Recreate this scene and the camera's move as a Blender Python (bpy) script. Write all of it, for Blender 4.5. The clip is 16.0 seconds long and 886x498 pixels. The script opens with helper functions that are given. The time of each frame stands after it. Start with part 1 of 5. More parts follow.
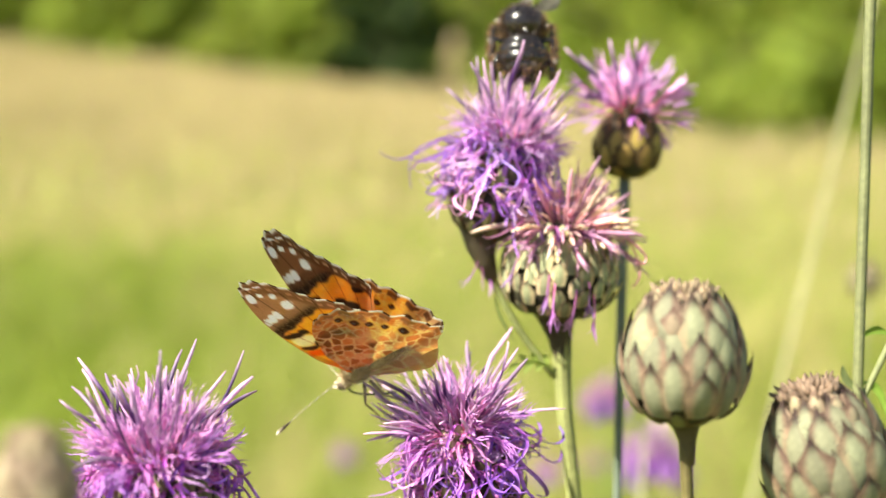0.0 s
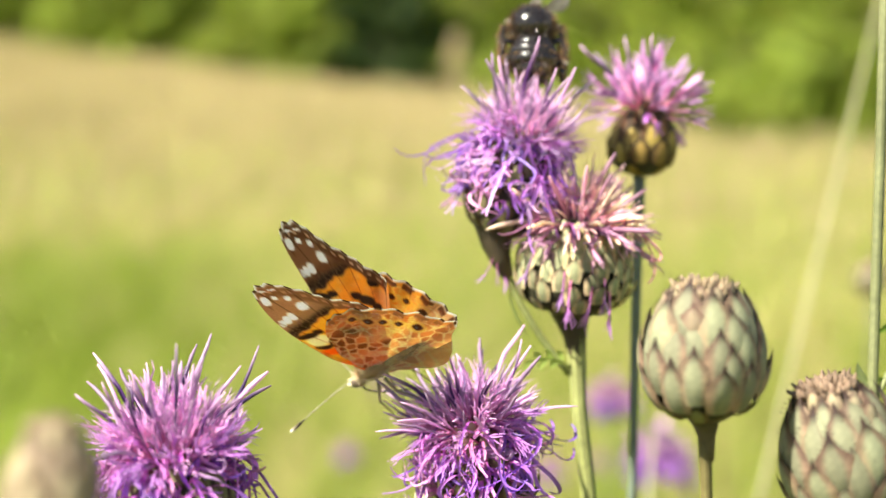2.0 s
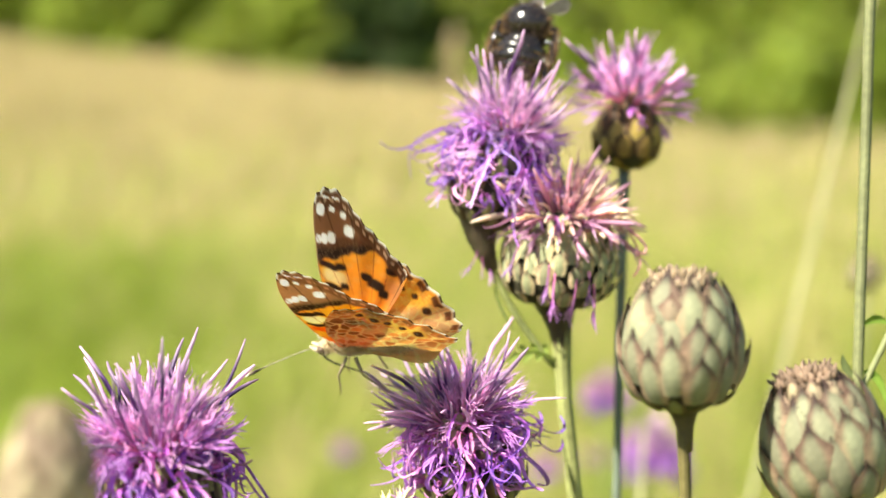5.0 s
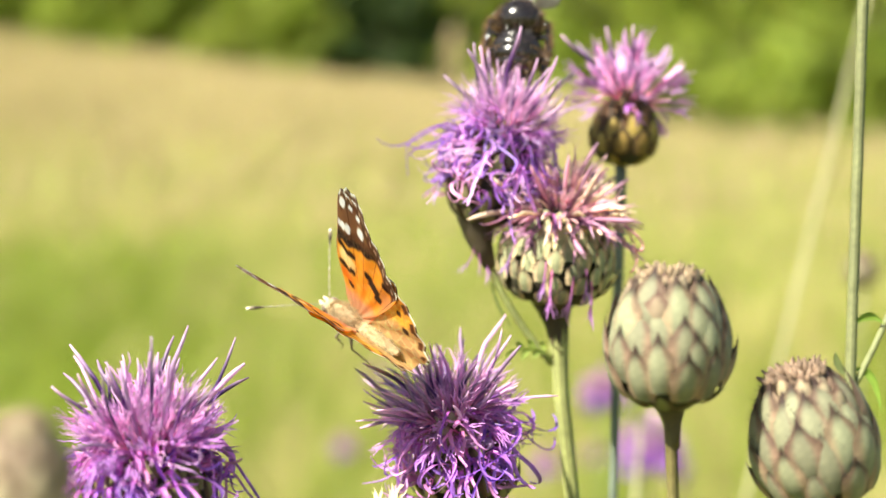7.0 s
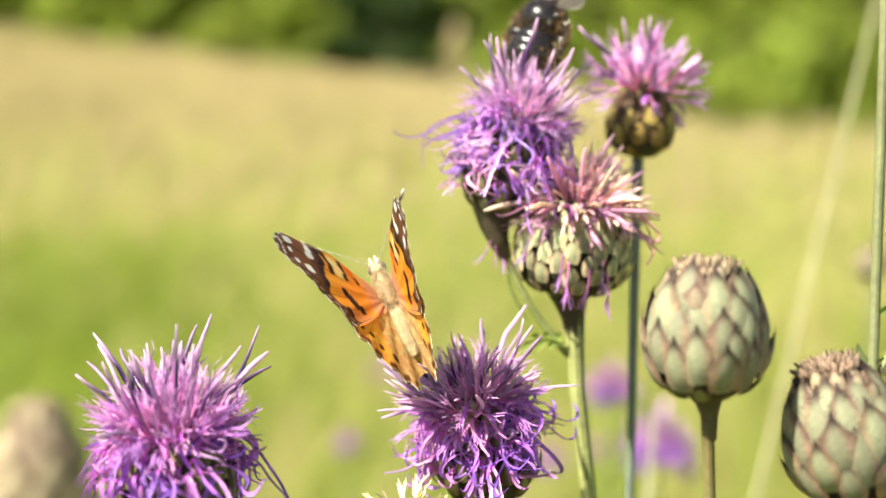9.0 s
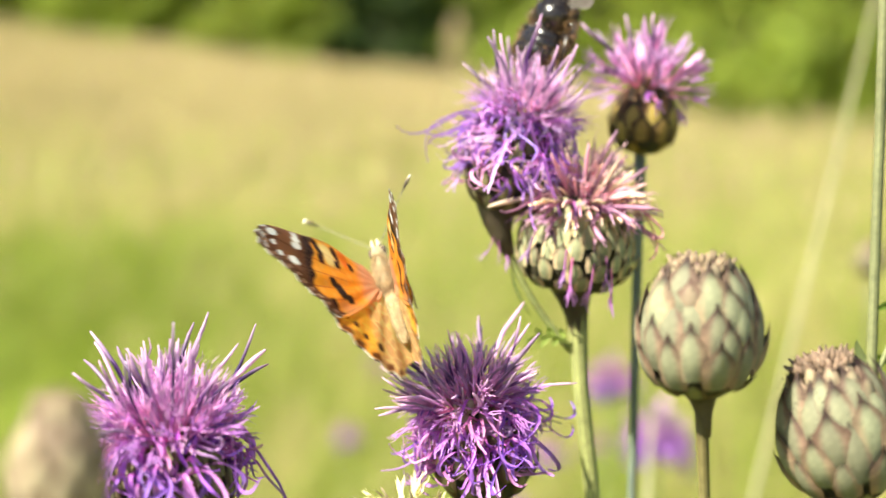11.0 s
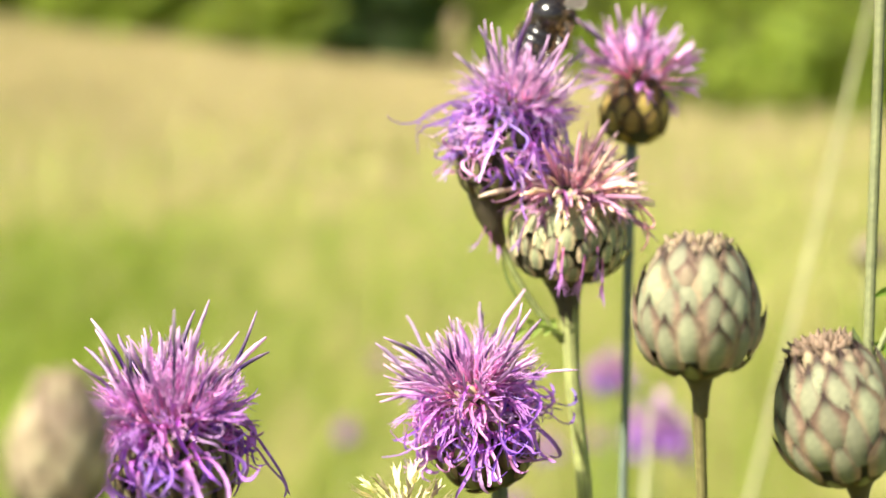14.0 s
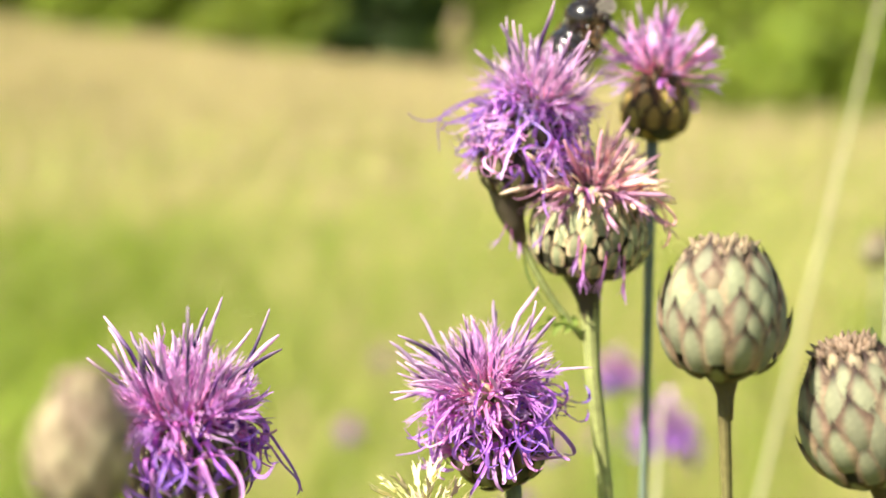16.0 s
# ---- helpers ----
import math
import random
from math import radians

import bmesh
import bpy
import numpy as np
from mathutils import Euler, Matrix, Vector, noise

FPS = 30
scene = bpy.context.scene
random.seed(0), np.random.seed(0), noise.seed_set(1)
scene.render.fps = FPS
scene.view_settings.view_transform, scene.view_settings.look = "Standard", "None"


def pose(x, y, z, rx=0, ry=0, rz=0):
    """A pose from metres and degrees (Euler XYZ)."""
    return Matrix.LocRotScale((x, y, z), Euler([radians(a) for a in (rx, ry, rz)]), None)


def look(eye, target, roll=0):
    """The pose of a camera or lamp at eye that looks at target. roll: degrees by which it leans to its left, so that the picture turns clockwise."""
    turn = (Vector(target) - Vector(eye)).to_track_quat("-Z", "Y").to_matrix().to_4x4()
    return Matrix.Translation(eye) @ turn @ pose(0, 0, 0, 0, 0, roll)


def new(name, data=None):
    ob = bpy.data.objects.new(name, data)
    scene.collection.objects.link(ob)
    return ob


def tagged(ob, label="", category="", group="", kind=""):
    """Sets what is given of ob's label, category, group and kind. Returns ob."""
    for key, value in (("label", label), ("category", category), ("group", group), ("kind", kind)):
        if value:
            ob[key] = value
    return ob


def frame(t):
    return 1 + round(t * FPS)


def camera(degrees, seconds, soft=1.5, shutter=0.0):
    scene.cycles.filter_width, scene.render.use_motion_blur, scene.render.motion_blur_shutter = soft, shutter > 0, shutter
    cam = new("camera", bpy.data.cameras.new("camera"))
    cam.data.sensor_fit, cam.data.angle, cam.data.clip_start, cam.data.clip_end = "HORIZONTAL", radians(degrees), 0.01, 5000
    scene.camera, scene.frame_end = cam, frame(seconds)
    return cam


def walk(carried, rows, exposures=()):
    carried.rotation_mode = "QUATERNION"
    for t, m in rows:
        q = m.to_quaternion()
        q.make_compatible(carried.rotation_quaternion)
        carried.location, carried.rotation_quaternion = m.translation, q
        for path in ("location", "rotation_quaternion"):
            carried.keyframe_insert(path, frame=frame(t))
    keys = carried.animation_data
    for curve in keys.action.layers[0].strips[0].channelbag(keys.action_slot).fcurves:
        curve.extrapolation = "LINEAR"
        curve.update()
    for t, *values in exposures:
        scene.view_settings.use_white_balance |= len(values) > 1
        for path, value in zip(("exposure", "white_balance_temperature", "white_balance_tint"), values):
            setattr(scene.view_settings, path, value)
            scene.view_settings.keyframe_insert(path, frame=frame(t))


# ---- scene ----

# ---- camera ----
cam = camera(30, 16.0, soft=1.3, shutter=0.5)
cam.data.dof.use_dof = True
cam.data.dof.focus_distance = 0.276
cam.data.dof.aperture_fstop = 11.0
PATH = [
    (0, pose(0.00000, 0, 1.00000, 84.320)),
    (0.5, pose(-0.00067, 0, 0.99973, 84.320)),
    (1, pose(-0.00149, 0, 0.99964, 84.320)),
    (1.5, pose(-0.00221, 0, 0.99940, 84.320)),
    (2, pose(-0.00270, 0, 0.99942, 84.320)),
    (2.5, pose(-0.00316, 0, 0.99944, 84.310)),
    (3, pose(-0.00320, 0, 0.99944, 84.301)),
    (3.5, pose(-0.00282, 0, 0.99915, 84.291)),
    (4, pose(-0.00202, 0, 0.99857, 84.262)),
    (6.5, pose(0.00189, 0, 0.99875, 84.124)),
    (7, pose(0.00135, 0, 0.99871, 84.095)),
    (7.5, pose(0.00031, 0, 0.99849, 84.066)),
    (8, pose(-0.00084, 0, 0.99815, 84.017)),
    (8.5, pose(-0.00201, 0, 0.99797, 83.968)),
    (9, pose(-0.00278, 0, 0.99796, 83.929)),
    (11.5, pose(-0.00227, 0, 0.99847, 83.703)),
    (12, pose(-0.00192, 0, 0.99846, 83.694)),
    (12.5, pose(-0.00178, 0, 0.99815, 83.694)),
    (13, pose(-0.00182, 0, 0.99774, 83.674)),
    (13.5, pose(-0.00181, 0, 0.99722, 83.641)),
    (14, pose(-0.00188, 0, 0.99668, 83.615)),
    (14.5, pose(-0.00230, 0, 0.99660, 83.606)),
    (15, pose(-0.00317, 0, 0.99678, 83.600)),
    (15.5, pose(-0.00426, 0, 0.99672, 83.586)),
    (16, pose(-0.00528, 0, 0.99667, 83.576)),
]
walk(cam, PATH, exposures=[(0, 1.38, 6750, 2), (16, 1.40, 6750, 2)])

# ---- light ----
SUN_FROM = Vector((-0.60, -0.45, 0.88)).normalized()
world = bpy.data.worlds.new("sky")
scene.world = world
world.use_nodes = True
wn = world.node_tree
sky = wn.nodes.new("ShaderNodeTexSky")
sky.sky_type = 'NISHITA'
sky.sun_disc = False
sky.sun_elevation = math.asin(SUN_FROM.z)
sky.sun_rotation = math.atan2(SUN_FROM.x, SUN_FROM.y)
wn.nodes["Background"].inputs[1].default_value = 0.058
wn.links.new(sky.outputs[0], wn.nodes["Background"].inputs[0])
sun_data = bpy.data.lights.new("sun", 'SUN')
sun_data.energy = 5.0
sun_data.angle = radians(0.53)
sun_data.color = (1.0, 0.94, 0.84)
sun = new("sun", sun_data)
sun.matrix_world = look(SUN_FROM * 50, (0, 0, 0))

# ---- building helpers ----
MM = 0.001


def mesh_of(name, verts, faces, cols=None, smooth=True, mat=None, thru=None):
    me = bpy.data.meshes.new(name)
    me.from_pydata([tuple(v) for v in verts], [], [tuple(f) for f in faces])
    for key, given in (("Col", cols), ("Thru", thru)):
        if given is not None:
            at = me.attributes.new(key, 'FLOAT_COLOR', 'POINT')
            c = np.ones((len(verts), 4), dtype=np.float32)
            c[:, :3] = np.asarray(given, dtype=np.float32)
            at.data.foreach_set("color", c.ravel())
    if smooth:
        me.polygons.foreach_set("use_smooth", [True] * len(me.polygons))
    if mat is not None:
        me.materials.append(mat)
    me.update()
    return me


def part(name, me, parent=None, m=None, label=""):
    ob = new(name, me)
    ob.parent = parent
    if m is not None:
        ob.matrix_basis = m
    return tagged(ob, label)


def thing(name, place, label, category, group="", kind=""):
    ob = new(name)
    ob.empty_display_size = 0.01
    ob.location = place
    return tagged(ob, label, category, group, kind)


class Geo:
    """Collects vertices, faces and colours of one mesh."""

    def __init__(self):
        self.v, self.f, self.c = [], [], []

    def add(self, verts, faces, cols):
        o = len(self.v)
        self.v += [tuple(p) for p in verts]
        self.f += [tuple(i + o for i in f) for f in faces]
        cols = np.asarray(cols, dtype=float)
        if cols.ndim == 1:
            cols = np.tile(cols, (len(verts), 1))
        self.c += [tuple(x) for x in cols]

    def tube(self, pts, radii, n=8, cols=(0.5, 0.5, 0.5), flat=1.0, caps=True):
        pts = [Vector(p) for p in pts]
        verts, faces, cc = [], [], []
        side = None
        for i, p in enumerate(pts):
            d = (pts[min(i + 1, len(pts) - 1)] - pts[max(i - 1, 0)]).normalized()
            if side is None:
                side = d.orthogonal().normalized()
            side = (side - d * side.dot(d)).normalized()
            up = d.cross(side)
            for k in range(n):
                a = 2 * math.pi * k / n
                verts.append(p + radii[i] * (math.cos(a) * side + flat * math.sin(a) * up))
                cc.append(cols[i] if np.ndim(cols) == 2 else cols)
        for i in range(len(pts) - 1):
            for k in range(n):
                a, b = i * n + k, i * n + (k + 1) % n
                faces.append((a, b, b + n, a + n))
        if caps:
            faces.append(tuple(range(n - 1, -1, -1)))
            faces.append(tuple(range((len(pts) - 1) * n, len(pts) * n)))
        self.add(verts, faces, cc)

    def ball(self, centre, rx, ry, rz, nu=16, nv=10, col=(0.5, 0.5, 0.5), rough=0.0, m=None):
        verts, faces = [], []
        for j in range(nv + 1):
            b = math.pi * j / nv
            for i in range(nu):
                a = 2 * math.pi * i / nu
                k = 1 + rough * (random.random() - 0.5)
                q = Vector((rx * math.sin(b) * math.cos(a), ry * math.sin(b) * math.sin(a), rz * math.cos(b))) * k
                if m is not None:
                    q = m @ q
                verts.append(Vector(centre) + q)
        for j in range(nv):
            for i in range(nu):
                a, b = j * nu + i, j * nu + (i + 1) % nu
                faces.append((a, a + nu, b + nu, b))
        self.add(verts, faces, col)

    def mesh(self, name, mat, smooth=True):
        return mesh_of(name, self.v, self.f, self.c, smooth, mat)


def bezier(p0, p1, p2, p3, n):
    p0, p1, p2, p3 = map(Vector, (p0, p1, p2, p3))
    return [(1 - t) ** 3 * p0 + 3 * t * (1 - t) ** 2 * p1 + 3 * t * t * (1 - t) * p2 + t ** 3 * p3 for t in [i / n for i in range(n + 1)]]


# ---- materials ----
def material(name, rough=0.6, grain=400.0, grain_depth=0.25, spots=60.0, spot_depth=0.2, through_light=0.0, bump=0.15,
             bump_size=0.0002, hue=0.0, value=0.15, island=False, gloss=0.5, metal=0.0, coat=0.0, through_both=False):
    """Colour from the mesh's own Col attribute, varied by fine grain, larger blotches and piece by piece."""
    mat = bpy.data.materials.new(name)
    mat.use_nodes = True
    nt = mat.node_tree
    N, Lk = nt.nodes, nt.links
    bsdf = N["Principled BSDF"]
    at = N.new("ShaderNodeAttribute")
    at.attribute_name = "Col"
    tc = N.new("ShaderNodeTexCoord")

    def noisy(scale, detail):
        nz = N.new("ShaderNodeTexNoise")
        nz.inputs["Scale"].default_value = scale
        nz.inputs["Detail"].default_value = detail
        Lk.new(tc.outputs["Object"], nz.inputs["Vector"])
        return nz.outputs["Fac"]

    def ranged(sock, lo, hi):
        mr = N.new("ShaderNodeMapRange")
        mr.inputs["To Min"].default_value, mr.inputs["To Max"].default_value = lo, hi
        mr.inputs["From Min"].default_value, mr.inputs["From Max"].default_value = 0.25, 0.75
        Lk.new(sock, mr.inputs["Value"])
        return mr.outputs["Result"]

    def times(a, b):
        mu = N.new("ShaderNodeMath")
        mu.operation = 'MULTIPLY'
        Lk.new(a, mu.inputs[0])
        Lk.new(b, mu.inputs[1])
        return mu.outputs[0]

    fine = noisy(grain, 4)
    k = times(ranged(fine, 1 - grain_depth, 1 + grain_depth), ranged(noisy(spots, 3), 1 - spot_depth, 1 + spot_depth))
    if island:
        rnd = N.new("ShaderNodeNewGeometry").outputs["Random Per Island"]
    else:
        rnd = N.new("ShaderNodeObjectInfo").outputs["Random"]
    mv = N.new("ShaderNodeMapRange")
    mv.inputs["To Min"].default_value, mv.inputs["To Max"].default_value = 1 - value, 1 + value
    Lk.new(rnd, mv.inputs["Value"])
    k = times(k, mv.outputs["Result"])
    hs = N.new("ShaderNodeHueSaturation")
    Lk.new(at.outputs["Color"], hs.inputs["Color"])
    Lk.new(k, hs.inputs["Value"])
    if hue:
        mh = N.new("ShaderNodeMapRange")
        mh.inputs["To Min"].default_value, mh.inputs["To Max"].default_value = 0.5 - hue, 0.5 + hue
        Lk.new(rnd, mh.inputs["Value"])
        Lk.new(mh.outputs["Result"], hs.inputs["Hue"])
    Lk.new(hs.outputs["Color"], bsdf.inputs["Base Color"])
    Lk.new(ranged(fine, max(0.02, rough - 0.12), min(1, rough + 0.12)), bsdf.inputs["Roughness"])
    bsdf.inputs["Metallic"].default_value = metal
    bsdf.inputs["Specular IOR Level"].default_value = gloss
    bsdf.inputs["Coat Weight"].default_value = coat
    if bump:
        bp = N.new("ShaderNodeBump")
        bp.inputs["Strength"].default_value = bump
        bp.inputs["Distance"].default_value = bump_size
        Lk.new(fine, bp.inputs["Height"])
        Lk.new(bp.outputs["Normal"], bsdf.inputs["Normal"])
    if through_light:
        tl = N.new("ShaderNodeBsdfTranslucent")
        if through_both:
            th = N.new("ShaderNodeAttribute")
            th.attribute_name = "Thru"
            Lk.new(th.outputs["Color"], tl.inputs["Color"])
        else:
            Lk.new(hs.outputs["Color"], tl.inputs["Color"])
        mx = N.new("ShaderNodeMixShader")
        mx.inputs[0].default_value = through_light
        Lk.new(bsdf.outputs[0], mx.inputs[1])
        Lk.new(tl.outputs[0], mx.inputs[2])
        Lk.new(mx.outputs[0], N["Material Output"].inputs["Surface"])
    return mat


M_FLORET = material("floret_petal", 0.42, 900, 0.14, 120, 0.14, through_light=0.34, hue=0.022, value=0.42, gloss=0.5)
M_BRACT = material("bract_scale", 0.68, 900, 0.22, 170, 0.24, hue=0.014, value=0.20, through_light=0.06, gloss=0.3, bump=0.3)
M_STEM = material("ribbed_stem", 0.6, 900, 0.22, 90, 0.22, value=0.05)
M_LEAF = material("fresh_leaf", 0.5, 600, 0.15, 80, 0.15, through_light=0.35)
M_STRAW = material("dry_straw", 0.6, 500, 0.15, 60, 0.15, through_light=0.15)
M_GRASS = material("meadow_grass", 0.6, 30, 0.1, 0.9, 0.12, through_light=0.4, hue=0.010, value=0.13, island=True, bump=0.0, gloss=0.3)
M_EARTH = material("meadow_soil", 0.9, 14, 0.3, 0.35, 0.25, bump=0.6, bump_size=0.02, gloss=0.2)
M_TREE = material("tree_foliage", 0.6, 3, 0.2, 0.5, 0.25, through_light=0.45, hue=0.02, value=0.4, island=True, bump=0.0, gloss=0.3)
M_BARK = material("tree_bark", 0.85, 18, 0.3, 2, 0.25, bump=0.6, bump_size=0.01)
M_WING = material("wing_scales", 0.6, 3500, 0.16, 500, 0.14, through_light=0.56, through_both=True, value=0.0, bump=0.2, bump_size=0.00004, gloss=0.3)
M_FUR = material("insect_fur", 0.8, 2500, 0.35, 400, 0.2, bump=0.5, bump_size=0.0001, gloss=0.2, value=0.0)
M_SHELL = material("insect_shell", 0.22, 1500, 0.2, 300, 0.25, bump=0.3, bump_size=0.0001, gloss=0.6, coat=0.2, value=0.0)
M_BEEWING = material("bee_wing", 0.25, 1500, 0.15, 500, 0.15, through_light=0.5, gloss=0.6, value=0.0)


# ---- ground, meadow and distance ----
def smooth01(x):
    x = min(1.0, max(0.0, x))
    return x * x * (3 - 2 * x)


def ground_z(x, y):
    rise = min(1.3, max(0.0, (y - 12) / 28)) * min(1.4, max(0.0, (6 - x) / 16))
    return 1.5 * rise + 0.05 * noise.noise((x * 0.25, y * 0.25, 0)) * smooth01((math.hypot(x, y) - 1.0) / 4)


def build_ground():
    # one sheet: fine near the plants, coarse towards the horizon
    def axis(fine, step, far, k):
        a, s = [0.0], step
        while a[-1] < far:
            a.append(a[-1] + s)
            if a[-1] > fine:
                s *= k
        return [-q for q in a[:0:-1]] + a
    xs, ys = axis(14, 1.0, 900, 1.35), axis(44, 1.0, 900, 1.35)
    verts = [(x, y, ground_z(x, y)) for y in ys for x in xs]
    n = len(xs)
    faces = [(j * n + i, j * n + i + 1, (j + 1) * n + i + 1, (j + 1) * n + i) for j in range(len(ys) - 1) for i in range(n - 1)]
    me = mesh_of("ground", verts, faces, np.tile((0.12, 0.15, 0.04), (len(verts), 1)), True, M_EARTH)
    tagged(new("ground", me), "sunlit meadow ground under dense yellow-green grass", "ground", kind="structure")


def meadow(name, count, near, far, half_angle, tall, wide, seed, label, seedheads):
    """Blades of grass in a wedge of the meadow; green patches lie near, dry straw colour further off."""
    rng = np.random.default_rng(seed)
    verts, faces, cols = [], [], []
    for i in range(count):
        d = near + (far - near) * rng.random() ** 0.75
        a = (rng.random() * 2 - 1) * half_angle
        x, y = d * math.sin(a), d * math.cos(a)
        if half_angle > 3 and abs(a) < 0.3 and d > 1.5:
            continue
        z0 = ground_z(x, y) - 0.01
        patch = noise.noise((x * 0.9 + 7, y * 0.45, 3.1)) + 0.5 * noise.noise((x * 2.6, y * 1.3, 8.2))
        patch *= 1 - 0.75 * smooth01((d - 7) / 10)
        dry = smooth01((d - 2.0) / 20) * 0.32 + 0.66 + 0.13 * patch
        left = smooth01((-x / max(d, 0.1) - 0.10 + 0.06 * patch) / 0.10) * smooth01((8.0 - d) / 3)
        dry -= (0.75 + 0.9 * patch) * left
        dry = min(1, max(0, dry + rng.normal() * 0.07))
        h = tall * (0.55 + 0.6 * rng.random()) * (1 + 0.25 * dry)
        w = wide * (0.6 + 0.8 * rng.random()) * (1 + d / 12)
        lean = h * 0.85 * rng.random()
        b = rng.random() * 2 * math.pi
        t = rng.random() * 2 * math.pi
        dx, dy, sx, sy = math.cos(b) * lean, math.sin(b) * lean, math.cos(t) * w / 2, math.sin(t) * w / 2
        # small tufts of green herbs among the dry blades
        mx, my = x + dx * 0.75, y + dy * 0.75
        mottle = noise.noise((mx * 9 + 3, my * 3.0, 1.7)) + 1.4 * left * noise.noise((mx * 5, my * 2.2, 6.3)) + 0.9 * noise.noise((mx * 19, my * 6.5, 4.4))
        dry = min(1, max(0, dry - (0.10 + 1.3 * mottle) * smooth01((9 - d) / 4)))
        green = np.array((0.25, 0.33, 0.035)) if rng.random() < 0.6 else np.array((0.31, 0.355, 0.055))
        straw = np.array((0.595, 0.495, 0.225)) if rng.random() < 0.60 else np.array((0.47, 0.475, 0.135))
        c = green * (1 - dry) + straw * dry
        o = len(verts)
        verts += [(x - sx, y - sy, z0), (x + sx, y + sy, z0), (x + dx * 0.35 - sx * 0.8, y + dy * 0.35 - sy * 0.8, z0 + h * 0.6),
                  (x + dx * 0.35 + sx * 0.8, y + dy * 0.35 + sy * 0.8, z0 + h * 0.6), (x + dx, y + dy, z0 + h)]
        faces += [(o, o + 1, o + 3, o + 2), (o + 2, o + 3, o + 4)]
        cols += [c * 0.9, c * 0.9, c, c, c * 1.05]
        if rng.random() < seedheads * (0.3 + dry) * smooth01((d - 5.0) / 16):
            o = len(verts)
            q = 0.012 * (1 + d / 14)
            s = np.array((0.60, 0.49, 0.26))
            px, py, pz = x + dx, y + dy, z0 + h
            verts += [(px - q, py, pz), (px, py, pz - 0.06), (px + q, py, pz), (px, py, pz + 0.09), (px, py - q, pz), (px, py + q, pz)]
            faces += [(o, o + 1, o + 4), (o + 4, o + 1, o + 2), (o + 2, o + 1, o + 5), (o + 5, o + 1, o), (o, o + 4, o + 3), (o + 4, o + 2, o + 3), (o + 2, o + 5, o + 3), (o + 5, o, o + 3)]
            cols += [s] * 6
    me = mesh_of(name, verts, faces, cols, False, M_GRASS)
    tagged(new(name, me), label, "grass", kind="stuff")


def tree(x, y, tall, spread, colour, seed, leaf, count, label, low=0.04):
    rng = np.random.default_rng(seed)
    z0 = ground_z(x, y)
    t = thing("tree", (x, y, z0), label, "tree", "trees at the meadow's edge")
    wood = Geo()
    bark = (0.12, 0.09, 0.06)
    top = Vector((rng.normal() * 0.2, rng.normal() * 0.2, tall * 0.85))
    pts = bezier((0, 0, -0.1), (0.1, 0, tall * 0.3), top * 0.6, top, 8)
    wood.tube(pts, [tall * 0.024 * (1 - 0.85 * i / 8) for i in range(9)], 7, bark)
    tips = []
    for i in range(16):
        s = low + (0.92 - low) * (i + rng.random()) / 16
        p = pts[min(8, int(s * 8))]
        a = i * 2.4 + rng.random()
        reach = spread * (0.55 + 0.5 * rng.random()) * (1.0 - 0.55 * max(0, s - 0.35))
        e = p + Vector((math.cos(a) * reach, math.sin(a) * reach, tall * (0.02 + 0.16 * rng.random())))
        wood.tube(bezier(p, p.lerp(e, 0.4) + Vector((0, 0, 0.1)), p.lerp(e, 0.7), e, 4), [tall * 0.008 * (1 - 0.8 * k / 4) for k in range(5)], 5, bark)
        tips += [(p.lerp(e, 0.55), reach * 0.42), (e, reach * 0.40)]
        if i % 2:
            tips.append((Vector((e.x, e.y, tall * 0.10 * rng.random())), reach * 0.34))
    tips.append((top, spread * 0.4))
    part("trunk", wood.mesh("tree_wood", M_BARK), t)
    verts, faces, cols = [], [], []
    for i in range(count):
        c, r = tips[int(rng.random() * len(tips))]
        q = rng.normal(size=3)
        q = q / np.linalg.norm(q) * r * (0.45 + 0.65 * rng.random() ** 0.5)
        p = np.array(c) + q * (1, 1, 0.8)
        if p[2] < 0.03:
            continue
        u = rng.normal(size=3)
        u /= np.linalg.norm(u)
        w = np.cross(u, rng.normal(size=3))
        w /= np.linalg.norm(w)
        s = leaf * (0.6 + 0.8 * rng.random())
        o = len(verts)
        verts += [p - u * s, p + w * s * 0.5, p + u * s, p - w * s * 0.5]
        faces.append((o, o + 1, o + 2, o + 3))
        k = np.array(colour) * (0.8 + 0.4 * rng.random())
        cols += [k] * 4
    part("crown", mesh_of("tree_crown", verts, faces, cols, False, M_TREE), t)


